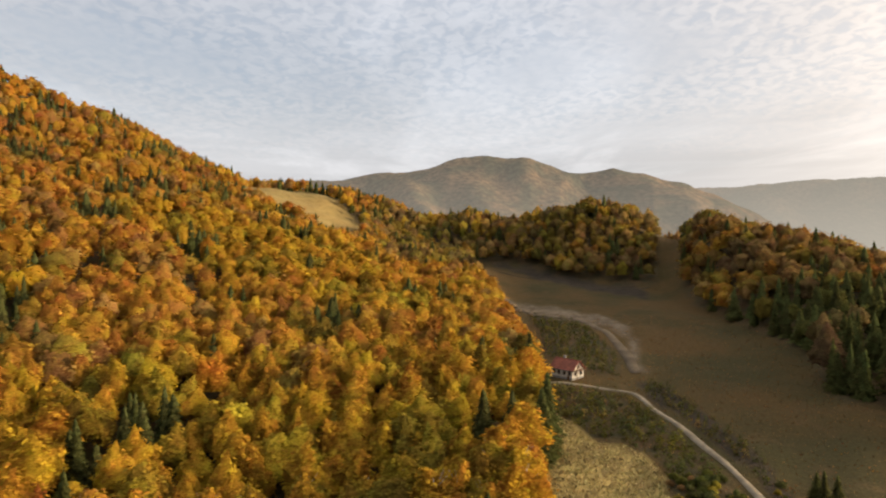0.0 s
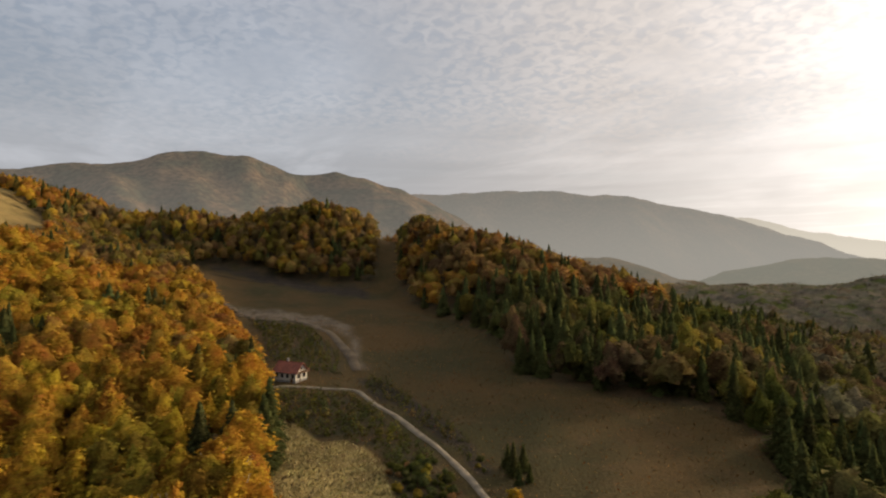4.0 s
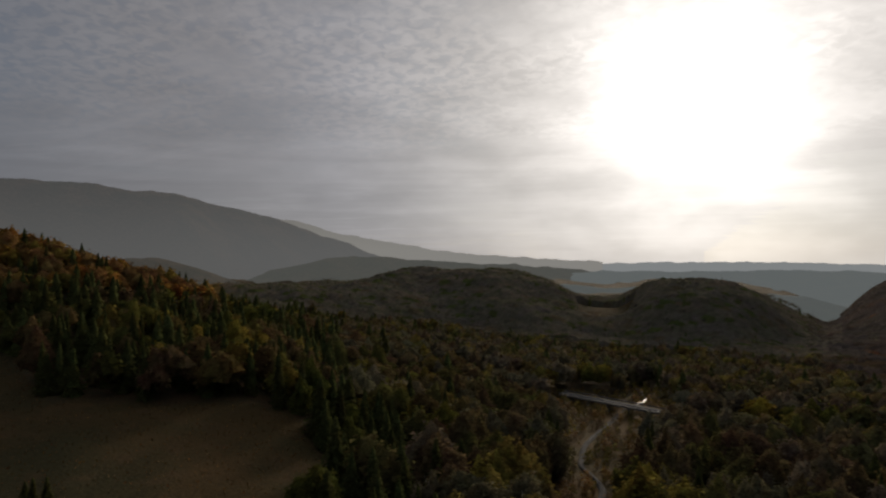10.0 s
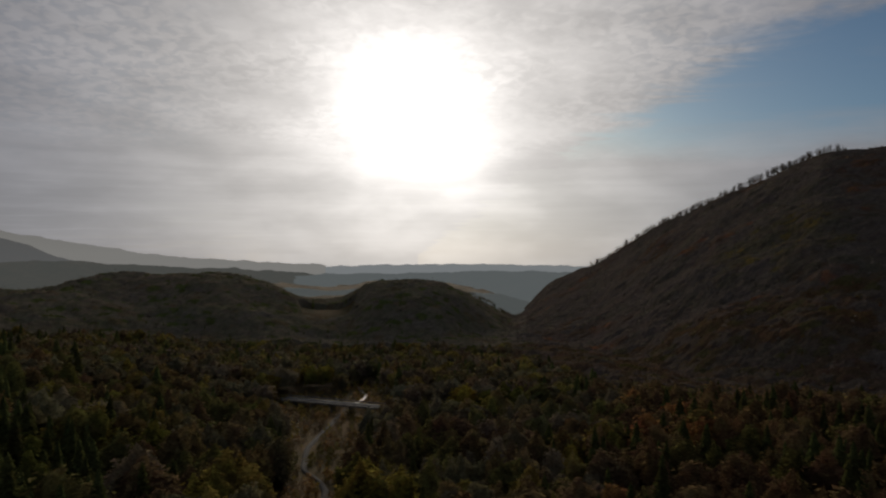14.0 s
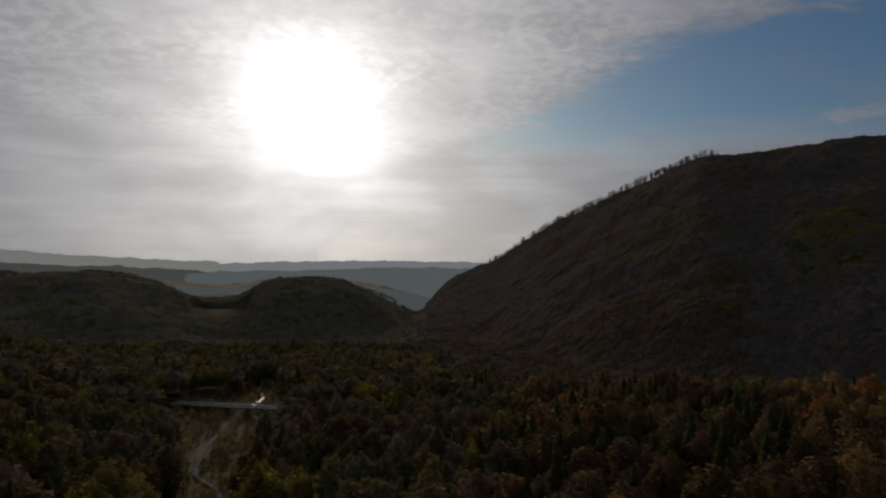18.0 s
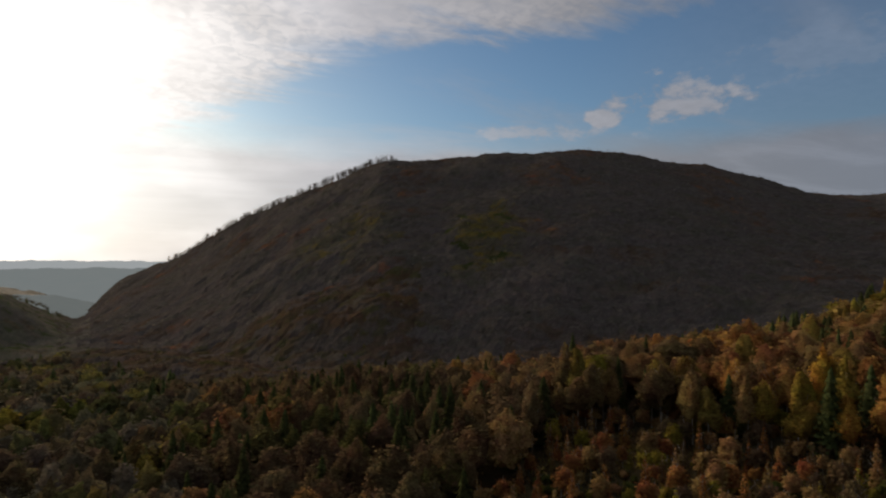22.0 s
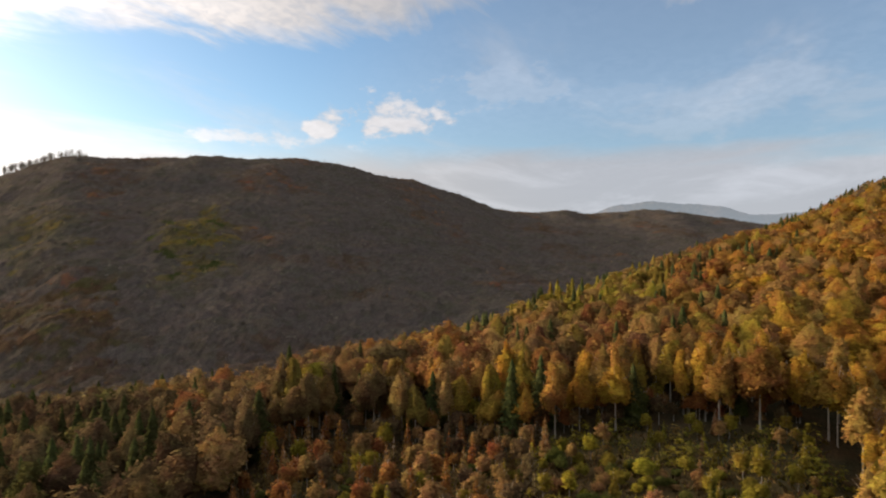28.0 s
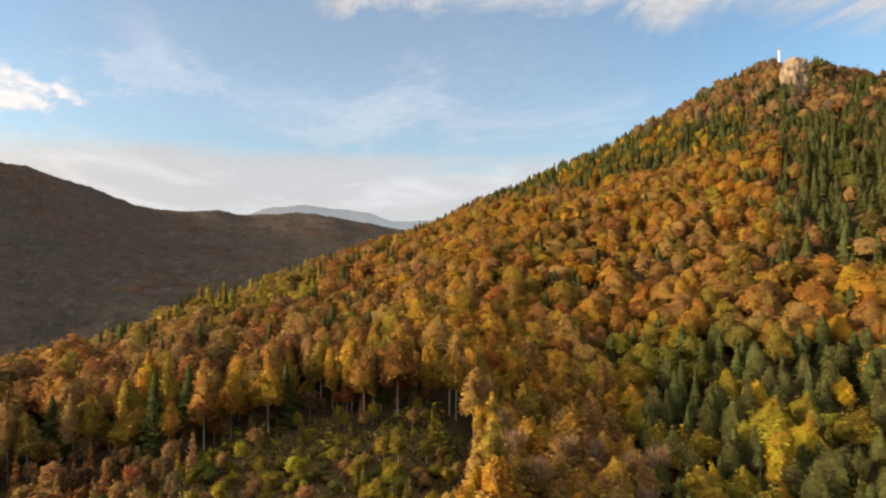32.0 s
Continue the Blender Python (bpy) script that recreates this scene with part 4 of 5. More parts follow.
T1 = ([leafy(500 + k, 2, 0.0, 0.265, 260, 0.044, 22) for k in range(8)], [joined(spire(530 + k, 9, 11, 0.2), conifer(520 + k, 130, 0.04, 0.24)) for k in range(4)])
T1_NEAR = ([leafy(525 + k, 2, 0.03, 0.255, 420, 0.036, 24) for k in range(8)], [joined(spire(535 + k, 10, 11, 0.18), conifer(525 + k, 320, 0.03, 0.23)) for k in range(4)])
T2 = ([leafy(540 + k, 1, -0.04, 0.28, 110, 0.062, 14) for k in range(10)], [joined(spire(560 + k, 7, 9, 0.21), conifer(570 + k, 40, 0.055, 0.25)) for k in range(5)])
T3 = ([leafy(580 + k, 1, -0.1, 0.28, 36, 0.08, 10) for k in range(12)], [joined(spire(600 + k, 5, 7, 0.22), conifer(610 + k, 12, 0.08, 0.24)) for k in range(5)])
rest = ~single
for band, tmpl in ((rest & (NEAR[3] < 190), T1_NEAR), (rest & (NEAR[3] >= 190), T1)):
    wood("near_woodland", "dense autumn beech wood with scattered dark spruces", *(NEAR[c][band] for c in range(3)), kn[band], hn[band], tmpl, rw)
for lo, hi, gap, tmpl, name in ((270, 600, 8.6, T2, "hillside_woodland"), (600, 1120, 10.4, T3, "far_woodland"), (1120, 1560, 13.5, T3, "far_woodland")):
    W = plan_woods(lo, hi, gap, rw)
    W = [c[~fine_woods(W[3], W[4])] for c in W]
    k = species(*W, rw)
    wood(name, "wooded hillside in orange, brown and dark green autumn colours", *W[:3], k, heights(k, rw) * (1.0 if gap < 10 else 1.12), tmpl, rw)



def canopy(name, label, az0, az1, d0, d1, gap, r, step=0.24):
    """The closed roof of a far wood: one sheet of small uneven crowns, each with its own height and colour, lying over the slope."""
    a = np.arange(az0, az1, step)
    n_d = int(math.log(d1 / d0) / (radians(step) * 1.05))
    D, A = np.meshgrid(d0 * (d1 / d0) ** (np.arange(n_d) / (n_d - 1)), a)
    A = A + r.uniform(-0.3, 0.3, A.shape) * step
    x, y = polar(A, D)
    size = 512
    jx, jy, jh, jr = r.uniform(-0.42, 0.42, (size, size)), r.uniform(-0.42, 0.42, (size, size)), r.normal(0, 1.0, (size, size)), r.uniform(0.62, 1.05, (size, size))
    ci, cj = np.floor(x / gap).astype(int), np.floor(y / gap).astype(int)
    best, who_x, who_y = np.full(x.shape, -9.0), np.zeros(x.shape), np.zeros(x.shape)
    for di in (-1, 0, 1):
        for dj in (-1, 0, 1):
            i, j = ci + di, cj + dj
            u, v = i % size, j % size
            cx, cy = (i + 0.5 + jx[u, v]) * gap, (j + 0.5 + jy[u, v]) * gap
            q = np.hypot(x - cx, y - cy) / (gap * jr[u, v])
            h = 0.6 * jh[u, v] - 1.5 * q ** 2
            m = h > best
            best, who_x, who_y = np.where(m, h, best), np.where(m, cx, who_x), np.where(m, cy, who_y)
    best = np.maximum(best, -3.0)
    ground_h = ground_z(x, y)
    # the wood thins to bare stems along the open crest
    thin = 5.5 * np.exp(-((D - np.interp(A, CROWNS[0], CROWNS[1])) / 28) ** 2) * np.clip((A - 17) / 2, 0, 1) * np.clip((41 - A) / 9, 0, 1)
    z = ground_h + 9.0 - thin + best + r.normal(0, 0.7, x.shape)
    keep = fine_woods(D, A)
    for zone in (SADDLE, OPEN):
        keep &= ~inside(x, y, zone)
    el = np.degrees(np.arctan2(z - EYE[2], D))
    horizon = np.maximum.accumulate(np.where(keep, el, -30.0), axis=1)
    keep &= el > horizon - 1.2
    z = np.where(keep, z, ground_h - 1.0)
    kinds_at = species(who_x.ravel(), who_y.ravel(), z.ravel(), np.hypot(who_x, who_y).ravel(), np.degrees(np.arctan2(who_x, who_y)).ravel(), np.random.default_rng(5))
    key = (np.round(who_x * 10).astype(np.int64) * 1000003 + np.round(who_y * 10).astype(np.int64)).ravel()
    _, first, back_to = np.unique(key, return_index=True, return_inverse=True)
    fx, fy = who_x.ravel()[first], who_y.ravel()[first]
    tint = stand_tints(fx, fy, kinds_at[first], r, 24.0, 0.6)[back_to] * r.uniform(0.82, 1.18, (x.size, 1))
    idx_ = np.arange(x.size).reshape(x.shape)
    q = np.stack([idx_[:-1, :-1], idx_[:-1, 1:], idx_[1:, 1:], idx_[1:, :-1]], -1).reshape(-1, 4)
    q = q[keep.ravel()[q].any(1)]
    tri = np.concatenate([q[:, [0, 2, 1]], q[:, [0, 3, 2]]])
    used, tri = np.unique(tri, return_inverse=True)
    tri = tri.reshape(-1, 3)
    verts = np.stack([x, y, z], -1).reshape(-1, 3)[used]
    nrm = normals_of(verts, tri)
    nrm = np.where(nrm[:, 2:] < 0, -nrm, nrm) * 0.6 + (0, 0, 0.4)
    nrm /= np.linalg.norm(nrm, axis=1, keepdims=True) + 1e-9
    ob = new(name, fill(name, verts, tri, nrm, [LEAF_WOOD], np.c_[tint[used], np.ones(len(used))]))
    tagged(ob, label, "woodland", kind="stuff")


canopy("mountain_woodland", "hazy grey-brown leafless woods covering the big mountain", 10.0, 99.0, 250, 1500, 7.6, rw)
canopy("hill_woodland", "dull olive-brown woods over the two rounded valley hills", -47.0, 12.5, 540, 1150, 7.6, rw)
T4 = ([joined(dome(630 + k, 1, 0.35, 0.2, 6, 0.25, 0.0), broadleaf(620 + k, 15, 0.06, 0.4, 0.36, 13)) for k in range(10)], [spire(630 + k, 3, 7, 0.25) for k in range(3)])
W = plan_woods(230, 1560, 13.5, rw)
W = [c[fine_woods(W[3], W[4])] for c in W]
k = species(*W, rw)
wood("mountain_trees", "taller grey-brown trees standing out of the mountain woods", *W[:3], k, rw.uniform(10.2, 12.8, len(k)), T4, rw, 0.8)

# ------------------------------------------------------------------ bare trees along the crests
rb = np.random.default_rng(77)


def bare_crown(seed, twigs):
    """Leafless limbs and twigs for a tree one unit high."""
    r = np.random.default_rng(seed)
    v, q = stem(seed, 0.8, 0.016, 12, 4)
    f = np.concatenate([q[:, [0, 1, 2]], q[:, [0, 2, 3]]])
    h, a = r.uniform(0.45, 0.85, twigs), r.uniform(0, 6.28, twigs)
    out = r.uniform(0.05, 0.2, twigs)
    s = np.stack([np.cos(a) * out * 0.5, np.sin(a) * out * 0.5, h], -1)
    e = s + np.stack([np.cos(a) * out, np.sin(a) * out, r.uniform(0.06, 0.16, twigs)], -1)
    t = np.stack([s, e, s + np.stack([np.sin(a), -np.cos(a), 0 * a], -1) * 0.012], 1).reshape(-1, 3)
    v = np.r_[v, t]
    up = v - (0, 0, 0.5)
    up /= np.linalg.norm(up, axis=1, keepdims=True) + 1e-6
    return v, np.r_[f, np.arange(3 * twigs).reshape(-1, 3) + len(v) - len(t)], up


BARE_T = ([bare_crown(700 + k, 60) for k in range(4)],) * 2


def crest_row(az0, az1, crest_line, count, label, back=(-6, 14)):
    a = rb.uniform(az0, az1, count)
    d_ = np.interp(a, crest_line[0], crest_line[1]) + rb.uniform(*back, count)
    x, y = polar(a, d_)
    wood("crest_trees", label, x, y, ground_z(x, y), np.full(count, "bare", dtype=object), rb.uniform(16, 22, count), BARE_T, rb)


crest_row(18, 37.5, CROWNS, 260, "row of leafless trees along the mountain crest against bright sky")
crest_row(-108.5, -104.5, CREST, 40, "leafless grey-brown trees along the grassy ridge top")

BARE_STEM = [fill("trunk", *stem(720 + k, 0.9, 0.015, 16), mats=[BARK]) for k in range(2)]


def twig_mesh(seed, count):
    """Fine upswept twigs for a leafless crown one unit high."""
    r = np.random.default_rng(seed)
    a, h, out = r.uniform(0, 6.283, count), r.uniform(0.42, 0.85, count), r.uniform(0.03, 0.17, count)
    foot = np.stack([np.cos(a) * out, np.sin(a) * out, h], -1)
    turn = a + r.normal(0, 0.5, count)
    reach, lift = r.uniform(0.03, 0.09, count), r.uniform(0.05, 0.14, count)
    tip = foot + np.stack([np.cos(turn) * reach, np.sin(turn) * reach, lift], -1)
    side = np.stack([-np.sin(turn), np.cos(turn), 0 * a], -1) * 0.0042
    v = np.stack([foot - side, foot + side, tip], 1).reshape(-1, 3)
    return fill("bare_crown", v, np.arange(3 * count).reshape(-1, 3), mats=[TWIG_BARK])


TWIGS = [twig_mesh(730 + k, 700) for k in range(2)]
for k, (az, dist, tall) in enumerate(((115.6, 143, 17), (109.5, 140, 18), (112.3, 147, 16), (105.2, 139, 17), (117.6, 150, 16), (107.3, 128, 17), (110.8, 126, 15), (113.9, 131, 17), (104.0, 150, 16), (102.2, 158, 18), (116.8, 134, 15))):
    x, y = polar(az, dist)
    root = new("leafless_tree")
    root.location, root.scale, root.rotation_euler = (float(x), float(y), float(ground_z(x, y)) - 0.2), (tall, tall, tall), (0, 0, k * 1.3)
    limbs, twigs = new("trunk", BARE_STEM[k % 2]), new("bare_crown", TWIGS[k % 2])
    limbs.parent = twigs.parent = root
    tagged(root, "pale leafless beech with fine bare twigs among orange trees", "tree", "leafless trees in the near wood")

# ------------------------------------------------------------------ young growth in the clearing and scrub by the track
SHRUB = [fill("foliage", *leafy(800 + k, 1, -0.1, 0.45, 300, 0.06, 12), mats=[LEAF_THING]) for k in range(4)]
YOUNG = [fill("crown", *leafy(820 + k, 1, 0.04, 0.24, 320, 0.045, 14), mats=[LEAF_THING]) for k in range(5)]
LARCH = [fill("crown", *conifer(840 + k, 330, 0.05, 0.17, 0.08), mats=[LEAF_THING]) for k in range(3)]
YSTEM = [fill("trunk", *stem(860 + k, 0.85, 0.014, 4, 5), mats=[BARK]) for k in range(3)]


def scatter(zone, gap, r, lo=60, hi=400):
    """Jittered places inside a zone."""
    n = int(hi / gap)
    i, j = np.meshgrid(np.arange(-n, n + 1), np.arange(-n, n + 1))
    x, y = ((i + r.uniform(-0.45, 0.45, i.shape)) * gap).ravel(), ((j + r.uniform(-0.45, 0.45, i.shape)) * gap).ravel()
    m = inside(x, y, zone) & (np.hypot(x, y) > lo)
    return x[m], y[m]


def young_tree(x, y, kind, tall, r, slim=False):
    root = new("young_larch" if slim else "young_birch")
    root.location, root.scale, root.rotation_euler = (x, y, float(ground_z(x, y)) - 0.1), (tall, tall, tall), (0, 0, r.uniform(0, 6.28))
    trunk, crown = new("trunk", YSTEM[r.integers(0, 3)]), new("crown", LARCH[r.integers(0, 3)] if slim else YOUNG[r.integers(0, 5)])
    trunk.parent = crown.parent = root
    crown.color = (*tint_of([kind], r)[0], 1)
    word = WORDS[kind]
    tagged(root, f"{word} young {'larch' if slim else 'birch'} growing in and around the clearing", "young tree", "young larches in the clearing" if slim else "young trees in the clearing")


SHRUBS = []


def shrub(x, y, kind, size, r, where):
    SHRUBS.append((math.hypot(x, y), float(x), float(y), str(kind), float(size), where))


def plant_shrubs(r, singles=285):
    """The nearest shrubs each as a thing, the rest as thickets."""
    SHRUBS.sort()
    for _, x, y, kind, size, where in SHRUBS[:singles]:
        ob = new("shrub", SHRUB[r.integers(0, 4)])
        ob.location, ob.scale, ob.rotation_euler = (x, y, float(ground_z(x, y)) - 0.1), (size * 1.25, size * 1.25, size), (0, 0, r.uniform(0, 6.28))
        ob.color = (*tint_of([kind], r)[0], 1)
        tagged(ob, f"{WORDS[kind]} leafy shrub {where}", "shrub", "shrubs " + where)
    low = [broadleaf(890 + k, 60, 0.12, -0.05, 0.42, 10) for k in range(4)]
    for where in sorted({q[5] for q in SHRUBS[singles:]}):
        _, x, y, kind, size, _ = (np.array(c, dtype=object) for c in zip(*[q for q in SHRUBS[singles:] if q[5] == where]))
        x, y = x.astype(float), y.astype(float)
        wood("thicket", f"thicket of low mixed scrub {where}", x, y, ground_z(x, y) - 0.1, kind, size.astype(float) * 1.15, (low, low), r)


sx, sy = scatter(CLEARING, 3.9, rb, 92, 200)
for x, y in zip(sx, sy):
    a = math.degrees(math.atan2(x, y))
    roll = rb.uniform()
    if a < 77:
        if roll < 0.62:
            young_tree(x, y, rb.choice(["rust", "brown", "copper", "larch"], p=[0.3, 0.3, 0.25, 0.15]), rb.uniform(5, 10), rb, roll < 0.3)
        else:
            shrub(x, y, rb.choice(["olive", "brown", "green"]), rb.uniform(1.5, 3), rb, "in the clearing")
    elif roll < 0.34:
        young_tree(x, y, rb.choice(["lime", "larch", "olive", "brown"], p=[0.14, 0.26, 0.44, 0.16]), rb.uniform(3.5, 8), rb, roll < 0.12)
    else:
        shrub(x, y, rb.choice(["lime", "olive", "brown", "green"], p=[0.2, 0.46, 0.16, 0.18]), rb.uniform(1.6, 4.4), rb, "in the clearing")
# undergrowth along the foot of the tall stand
WOOD_EDGE = [(50, 165), (58, 172), (66, 158), (74, 152), (85, 162), (98, 166), (99, 180), (85, 177), (74, 168), (66, 174), (58, 188), (50, 181)]
for x, y in zip(*scatter(WOOD_EDGE, 4.6, rb, 92, 200)):
    young_tree(x, y, rb.choice(["rust", "copper", "brown", "olive", "green"], p=[0.28, 0.36, 0.16, 0.1, 0.1]), rb.uniform(5, 10), rb)
# dense dark scrub on the bank adds to its painted shade
for zone, gap, where in ((SCRUB, 2.0, "beside the gravel track"), (TERRACE, 2.4, "on the terrace behind the house"), (BANK, 1.9, "on the shaded bank")):
    sx, sy = scatter(zone, gap, rb)
    for x, y in zip(sx, sy):
        if rb.uniform() < 0.8 and math.hypot(x + 206, y - 59) > 11:
            shrub(x, y, rb.choice(["green", "spruce", "pine", "olive", "brown"], p=[0.42, 0.2, 0.2, 0.12, 0.06]), rb.uniform(1.2, 2.6) * (0.8 if zone is BANK else 1), rb, where)
sx, sy = scatter(OPEN, 4.0, rb, 95, 372)
lane = np.array([(-4.0, 300), (-6.5, 243), (-7.7, 218), (-8.0, 192), (-6.5, 182), (-5.9, 172), (-6.6, 155), (-8, 130)], float)
lx, ly = polar(lane[:, 0], lane[:, 1])
lt = np.linspace(0, 7, 120)
lx, ly = np.interp(lt, range(8), lx), np.interp(lt, range(8), ly)
clear = np.min(np.hypot(sx[:, None] - lx, sy[:, None] - ly), 1) > 2.0
n_brush = int(clear.sum())
wood("valley_brush", "low dark thicket of olive and brown brush in the valley", sx[clear], sy[clear], ground_z(sx[clear], sy[clear]) - 0.3,
     rb.choice(np.array(["green", "olive", "brown", "dun"], dtype=object), n_brush), rb.uniform(1.5, 4.5, n_brush), ([broadleaf(880 + k, 60, 0.14, 0.0, 0.42, 10) for k in range(3)],) * 2, rb)
plant_shrubs(rb)
# one small spruce clump and a bright birch in the meadow
for az, dist, tall in ((-53.8, 131, 7.5), (-52.9, 133, 6), (-53.3, 127, 5), (-52.3, 128, 4.2), (-54.3, 135, 5.5)):
    x, y = polar(az, dist)
    single_tree(float(x), float(y), float(ground_z(x, y)), "spruce", tall, rb)
x, y = polar(-53.6, 114)
young_tree(float(x), float(y), "gold", 6.5, rb)

# dry grass: blades on the straw slope and rough tufts over the meadow


def grass(name, zone, count, size, colours, label, r, lo=70, hi=330):
    cx, cy = polar([p[0] for p in zone], np.array([p[1] for p in zone], float))
    x, y = r.uniform(cx.min(), cx.max(), count * 4), r.uniform(cy.min(), cy.max(), count * 4)
    dist = np.hypot(x, y)
    m = inside(x, y, zone) & (dist > lo) & (dist < hi)
    x, y = x[m][:count], y[m][:count]
    n, z = len(x), ground_z(x, y)
    a, s = r.uniform(0, 6.28, n), size * r.uniform(0.5, 1.4, n)
    lean = r.normal(0, 0.5, (n, 2)) * s[:, None]
    base = np.stack([x, y, z - 0.05], -1)
    side = np.stack([np.cos(a), np.sin(a), 0 * a], -1) * s[:, None] * 0.35
    tip = base + np.c_[lean, s]
    v = np.stack([base - side, base + side, tip], 1).reshape(-1, 3)
    up_n = r.normal(0, 0.25, (n, 3)) + (0, 0.25, 0.9)
    up_n /= np.linalg.norm(up_n, axis=1, keepdims=True)
    c = np.array([COLOURS[k] for k in colours])[r.integers(0, len(colours), n)] * r.uniform(0.7, 1.3, (n, 1))
    ob = new(name, fill(name, v, np.arange(3 * n).reshape(-1, 3), np.repeat(up_n, 3, 0), [LEAF_WOOD], np.repeat(np.c_[c, np.ones(n)], 3, 0)))
    tagged(ob, label, "grass", kind="stuff")


grass("dry_grass", STRAW, 14000, 0.5, ["straw"], "tall dry straw-coloured grass on the sunny slope", rb)
grass("meadow_tufts", FIELD, 15000, 0.4, ["hay", "rust", "hay"], "rough brown tufts of autumn meadow grass", rb)
grass("clearing_grass", CLEARING, 9000, 0.8, ["olive", "brown", "hay"], "rank grass between the young trees", rb)

# ------------------------------------------------------------------ tracks, roads and the bridge


def ribbon(name, rows, width, mat, label, category, lift=0.22, steps=14, level=None):
    """A road of even width laid over the ground along (azimuth, distance) rows, with a crowned middle and thickness."""
    ax, ay = polar([p[0] for p in rows], np.array([p[1] for p in rows], float))
    t = np.linspace(0, len(rows) - 1, (len(rows) - 1) * steps + 1)
    x, y = np.interp(t, range(len(rows)), ax), np.interp(t, range(len(rows)), ay)
    for _ in range(steps):
        x[1:-1], y[1:-1] = (x[:-2] + 2 * x[1:-1] + x[2:]) / 4, (y[:-2] + 2 * y[1:-1] + y[2:]) / 4
    dx_, dy_ = np.gradient(x), np.gradient(y)
    ln = np.hypot(dx_, dy_)
    nx, ny = -dy_ / ln, dx_ / ln
    cols = []
    wob = 1 + 0.12 * wave(t * 40, t * 0, 60, 41)
    for off, drop in ((-0.62, -0.5), (-0.5, 0.0), (0, 0.05), (0.5, 0.0), (0.62, -0.5)):
        px2, py2 = x + nx * off * width * wob, y + ny * off * width * wob
        z = (ground_z(px2, py2) if level is None else np.full(len(x), level)) + lift + drop
        cols.append(np.stack([px2, py2, z], -1))
    v = np.stack(cols, 1)
    n, k = v.shape[:2]
    i = np.arange(n * k).reshape(n, k)
    q = np.stack([i[:-1, :-1], i[1:, :-1], i[1:, 1:], i[:-1, 1:]], -1).reshape(-1, 4)
    ob = new(name, fill(name, v.reshape(-1, 3), q, None, [mat], smooth=True))
    tagged(ob, label, category, kind="structure")
    return x, y


GRAVEL = simple("pale_gravel", (0.25, 0.205, 0.145), 0.95, 0.22, 0.35, 0.5)
DARKEARTH = simple("damp_earth", (0.075, 0.058, 0.04), 0.95, 0.3, 0.12, 0.4)
EARTH = simple("bare_earth", (0.12, 0.09, 0.058), 0.95, 0.3, 0.12, 0.5)
ASPHALT = simple("damp_asphalt", (0.06, 0.06, 0.06), 1.0, 0.2, 0.4, 0.1)
DAMP = simple("rain_dark_asphalt", (0.075, 0.075, 0.075), 0.88, 0.2, 0.4, 0.1)
WET = simple("wet_asphalt", (0.07, 0.07, 0.07), 0.36, 0.2, 0.4, 0.1)
PIERSTONE = simple("weathered_concrete", (0.17, 0.16, 0.145), 0.9, 0.3, 0.4, 0.3)
ribbon("road", [(-76, 206), (-74.4, 206), (-71.6, 204), (-68.1, 198), (-65.7, 178), (-63.3, 164), (-60.8, 149), (-59.2, 139), (-57.4, 129), (-54.6, 112), (-49, 95)], 1.5, GRAVEL,
       "pale gravel track leading to the red-roofed house", "track")
ribbon("dirt_track", [(-82, 400), (-79.4, 369), (-75.9, 326), (-73.1, 321), (-70.6, 293), (-68.7, 245), (-68.1, 222)], 3.4, EARTH,
       "worn bare-earth track curving round the terrace", "track")
ribbon("field_path", [(-80.6, 500), (-77.5, 484), (-72.6, 455), (-68.6, 446), (-67, 455)], 1.3, DARKEARTH, "dark earth path along the foot of the grove", "track")
ribbon("road", [(-4.0, 300), (-6.5, 243), (-7.7, 218), (-8.0, 192), (-6.5, 182), (-5.9, 172), (-6.6, 155), (-8, 130)], 1.5, ASPHALT,
       "narrow grey road winding down through the dark valley", "road", 0.4)
ribbon("road", [(-3.3, 306), (-2.6, 320), (-2.3, 331), (-2.7, 345), (-3.2, 372)], 1.7, WET, "small side lane between the valley houses", "road", 0.5)


def part(name, bm, mat, parent, label="", loc=None):
    me = bpy.data.meshes.new(name)
    bm.to_mesh(me)
    bm.free()
    me.materials.append(mat)
    ob = new(name, me)
    ob.parent = parent
    if loc:
        ob.location = loc
    return tagged(ob, label)


def box(bm, size, at, bevel=0.0, turn=None):
    m = Matrix.Translation(at) @ (turn or Matrix()) @ Matrix.Diagonal((*size, 1))
    made = bmesh.ops.create_cube(bm, size=1, matrix=m)
    if bevel:
        edges = list({e for v in made["verts"] for e in v.link_edges})
        bmesh.ops.bevel(bm, geom=edges, offset=bevel, segments=1, affect="EDGES")
    return bm


def boxed(size, at, bevel=0.0, turn=None):
    return box(bmesh.new(), size, at, bevel, turn)


# the viaduct over the valley stream
bx, by = polar([-9.5, -0.9], np.array([307.0, 282]))
a0, a1 = Vector((float(bx[0]), float(by[0]), 0)), Vector((float(bx[-1]), float(by[-1]), 0))
mid, span = (a0 + a1) / 2, a1 - a0
deck_z = float(ground_z(mid.x, mid.y)) + 4.2
bridge = new("bridge")
bridge.location, bridge.rotation_euler = (mid.x, mid.y, deck_z), (0, 0, math.atan2(span.y, span.x))
tagged(bridge, "straight grey road bridge on piers across the valley", "bridge")
L = span.length + 1
part("deck", boxed((L, 6.5, 0.7), (0, 0, -0.35), 0.08), PIERSTONE, bridge, "pale concrete bridge deck")
part("carriageway", boxed((L, 5.4, 0.08), (0, 0, 0.045)), DAMP, bridge, "smooth wet asphalt")
RAIL = simple("grey_steel", (0.2, 0.2, 0.2), 0.65, 0.1, 1.0, 0, 0.5)
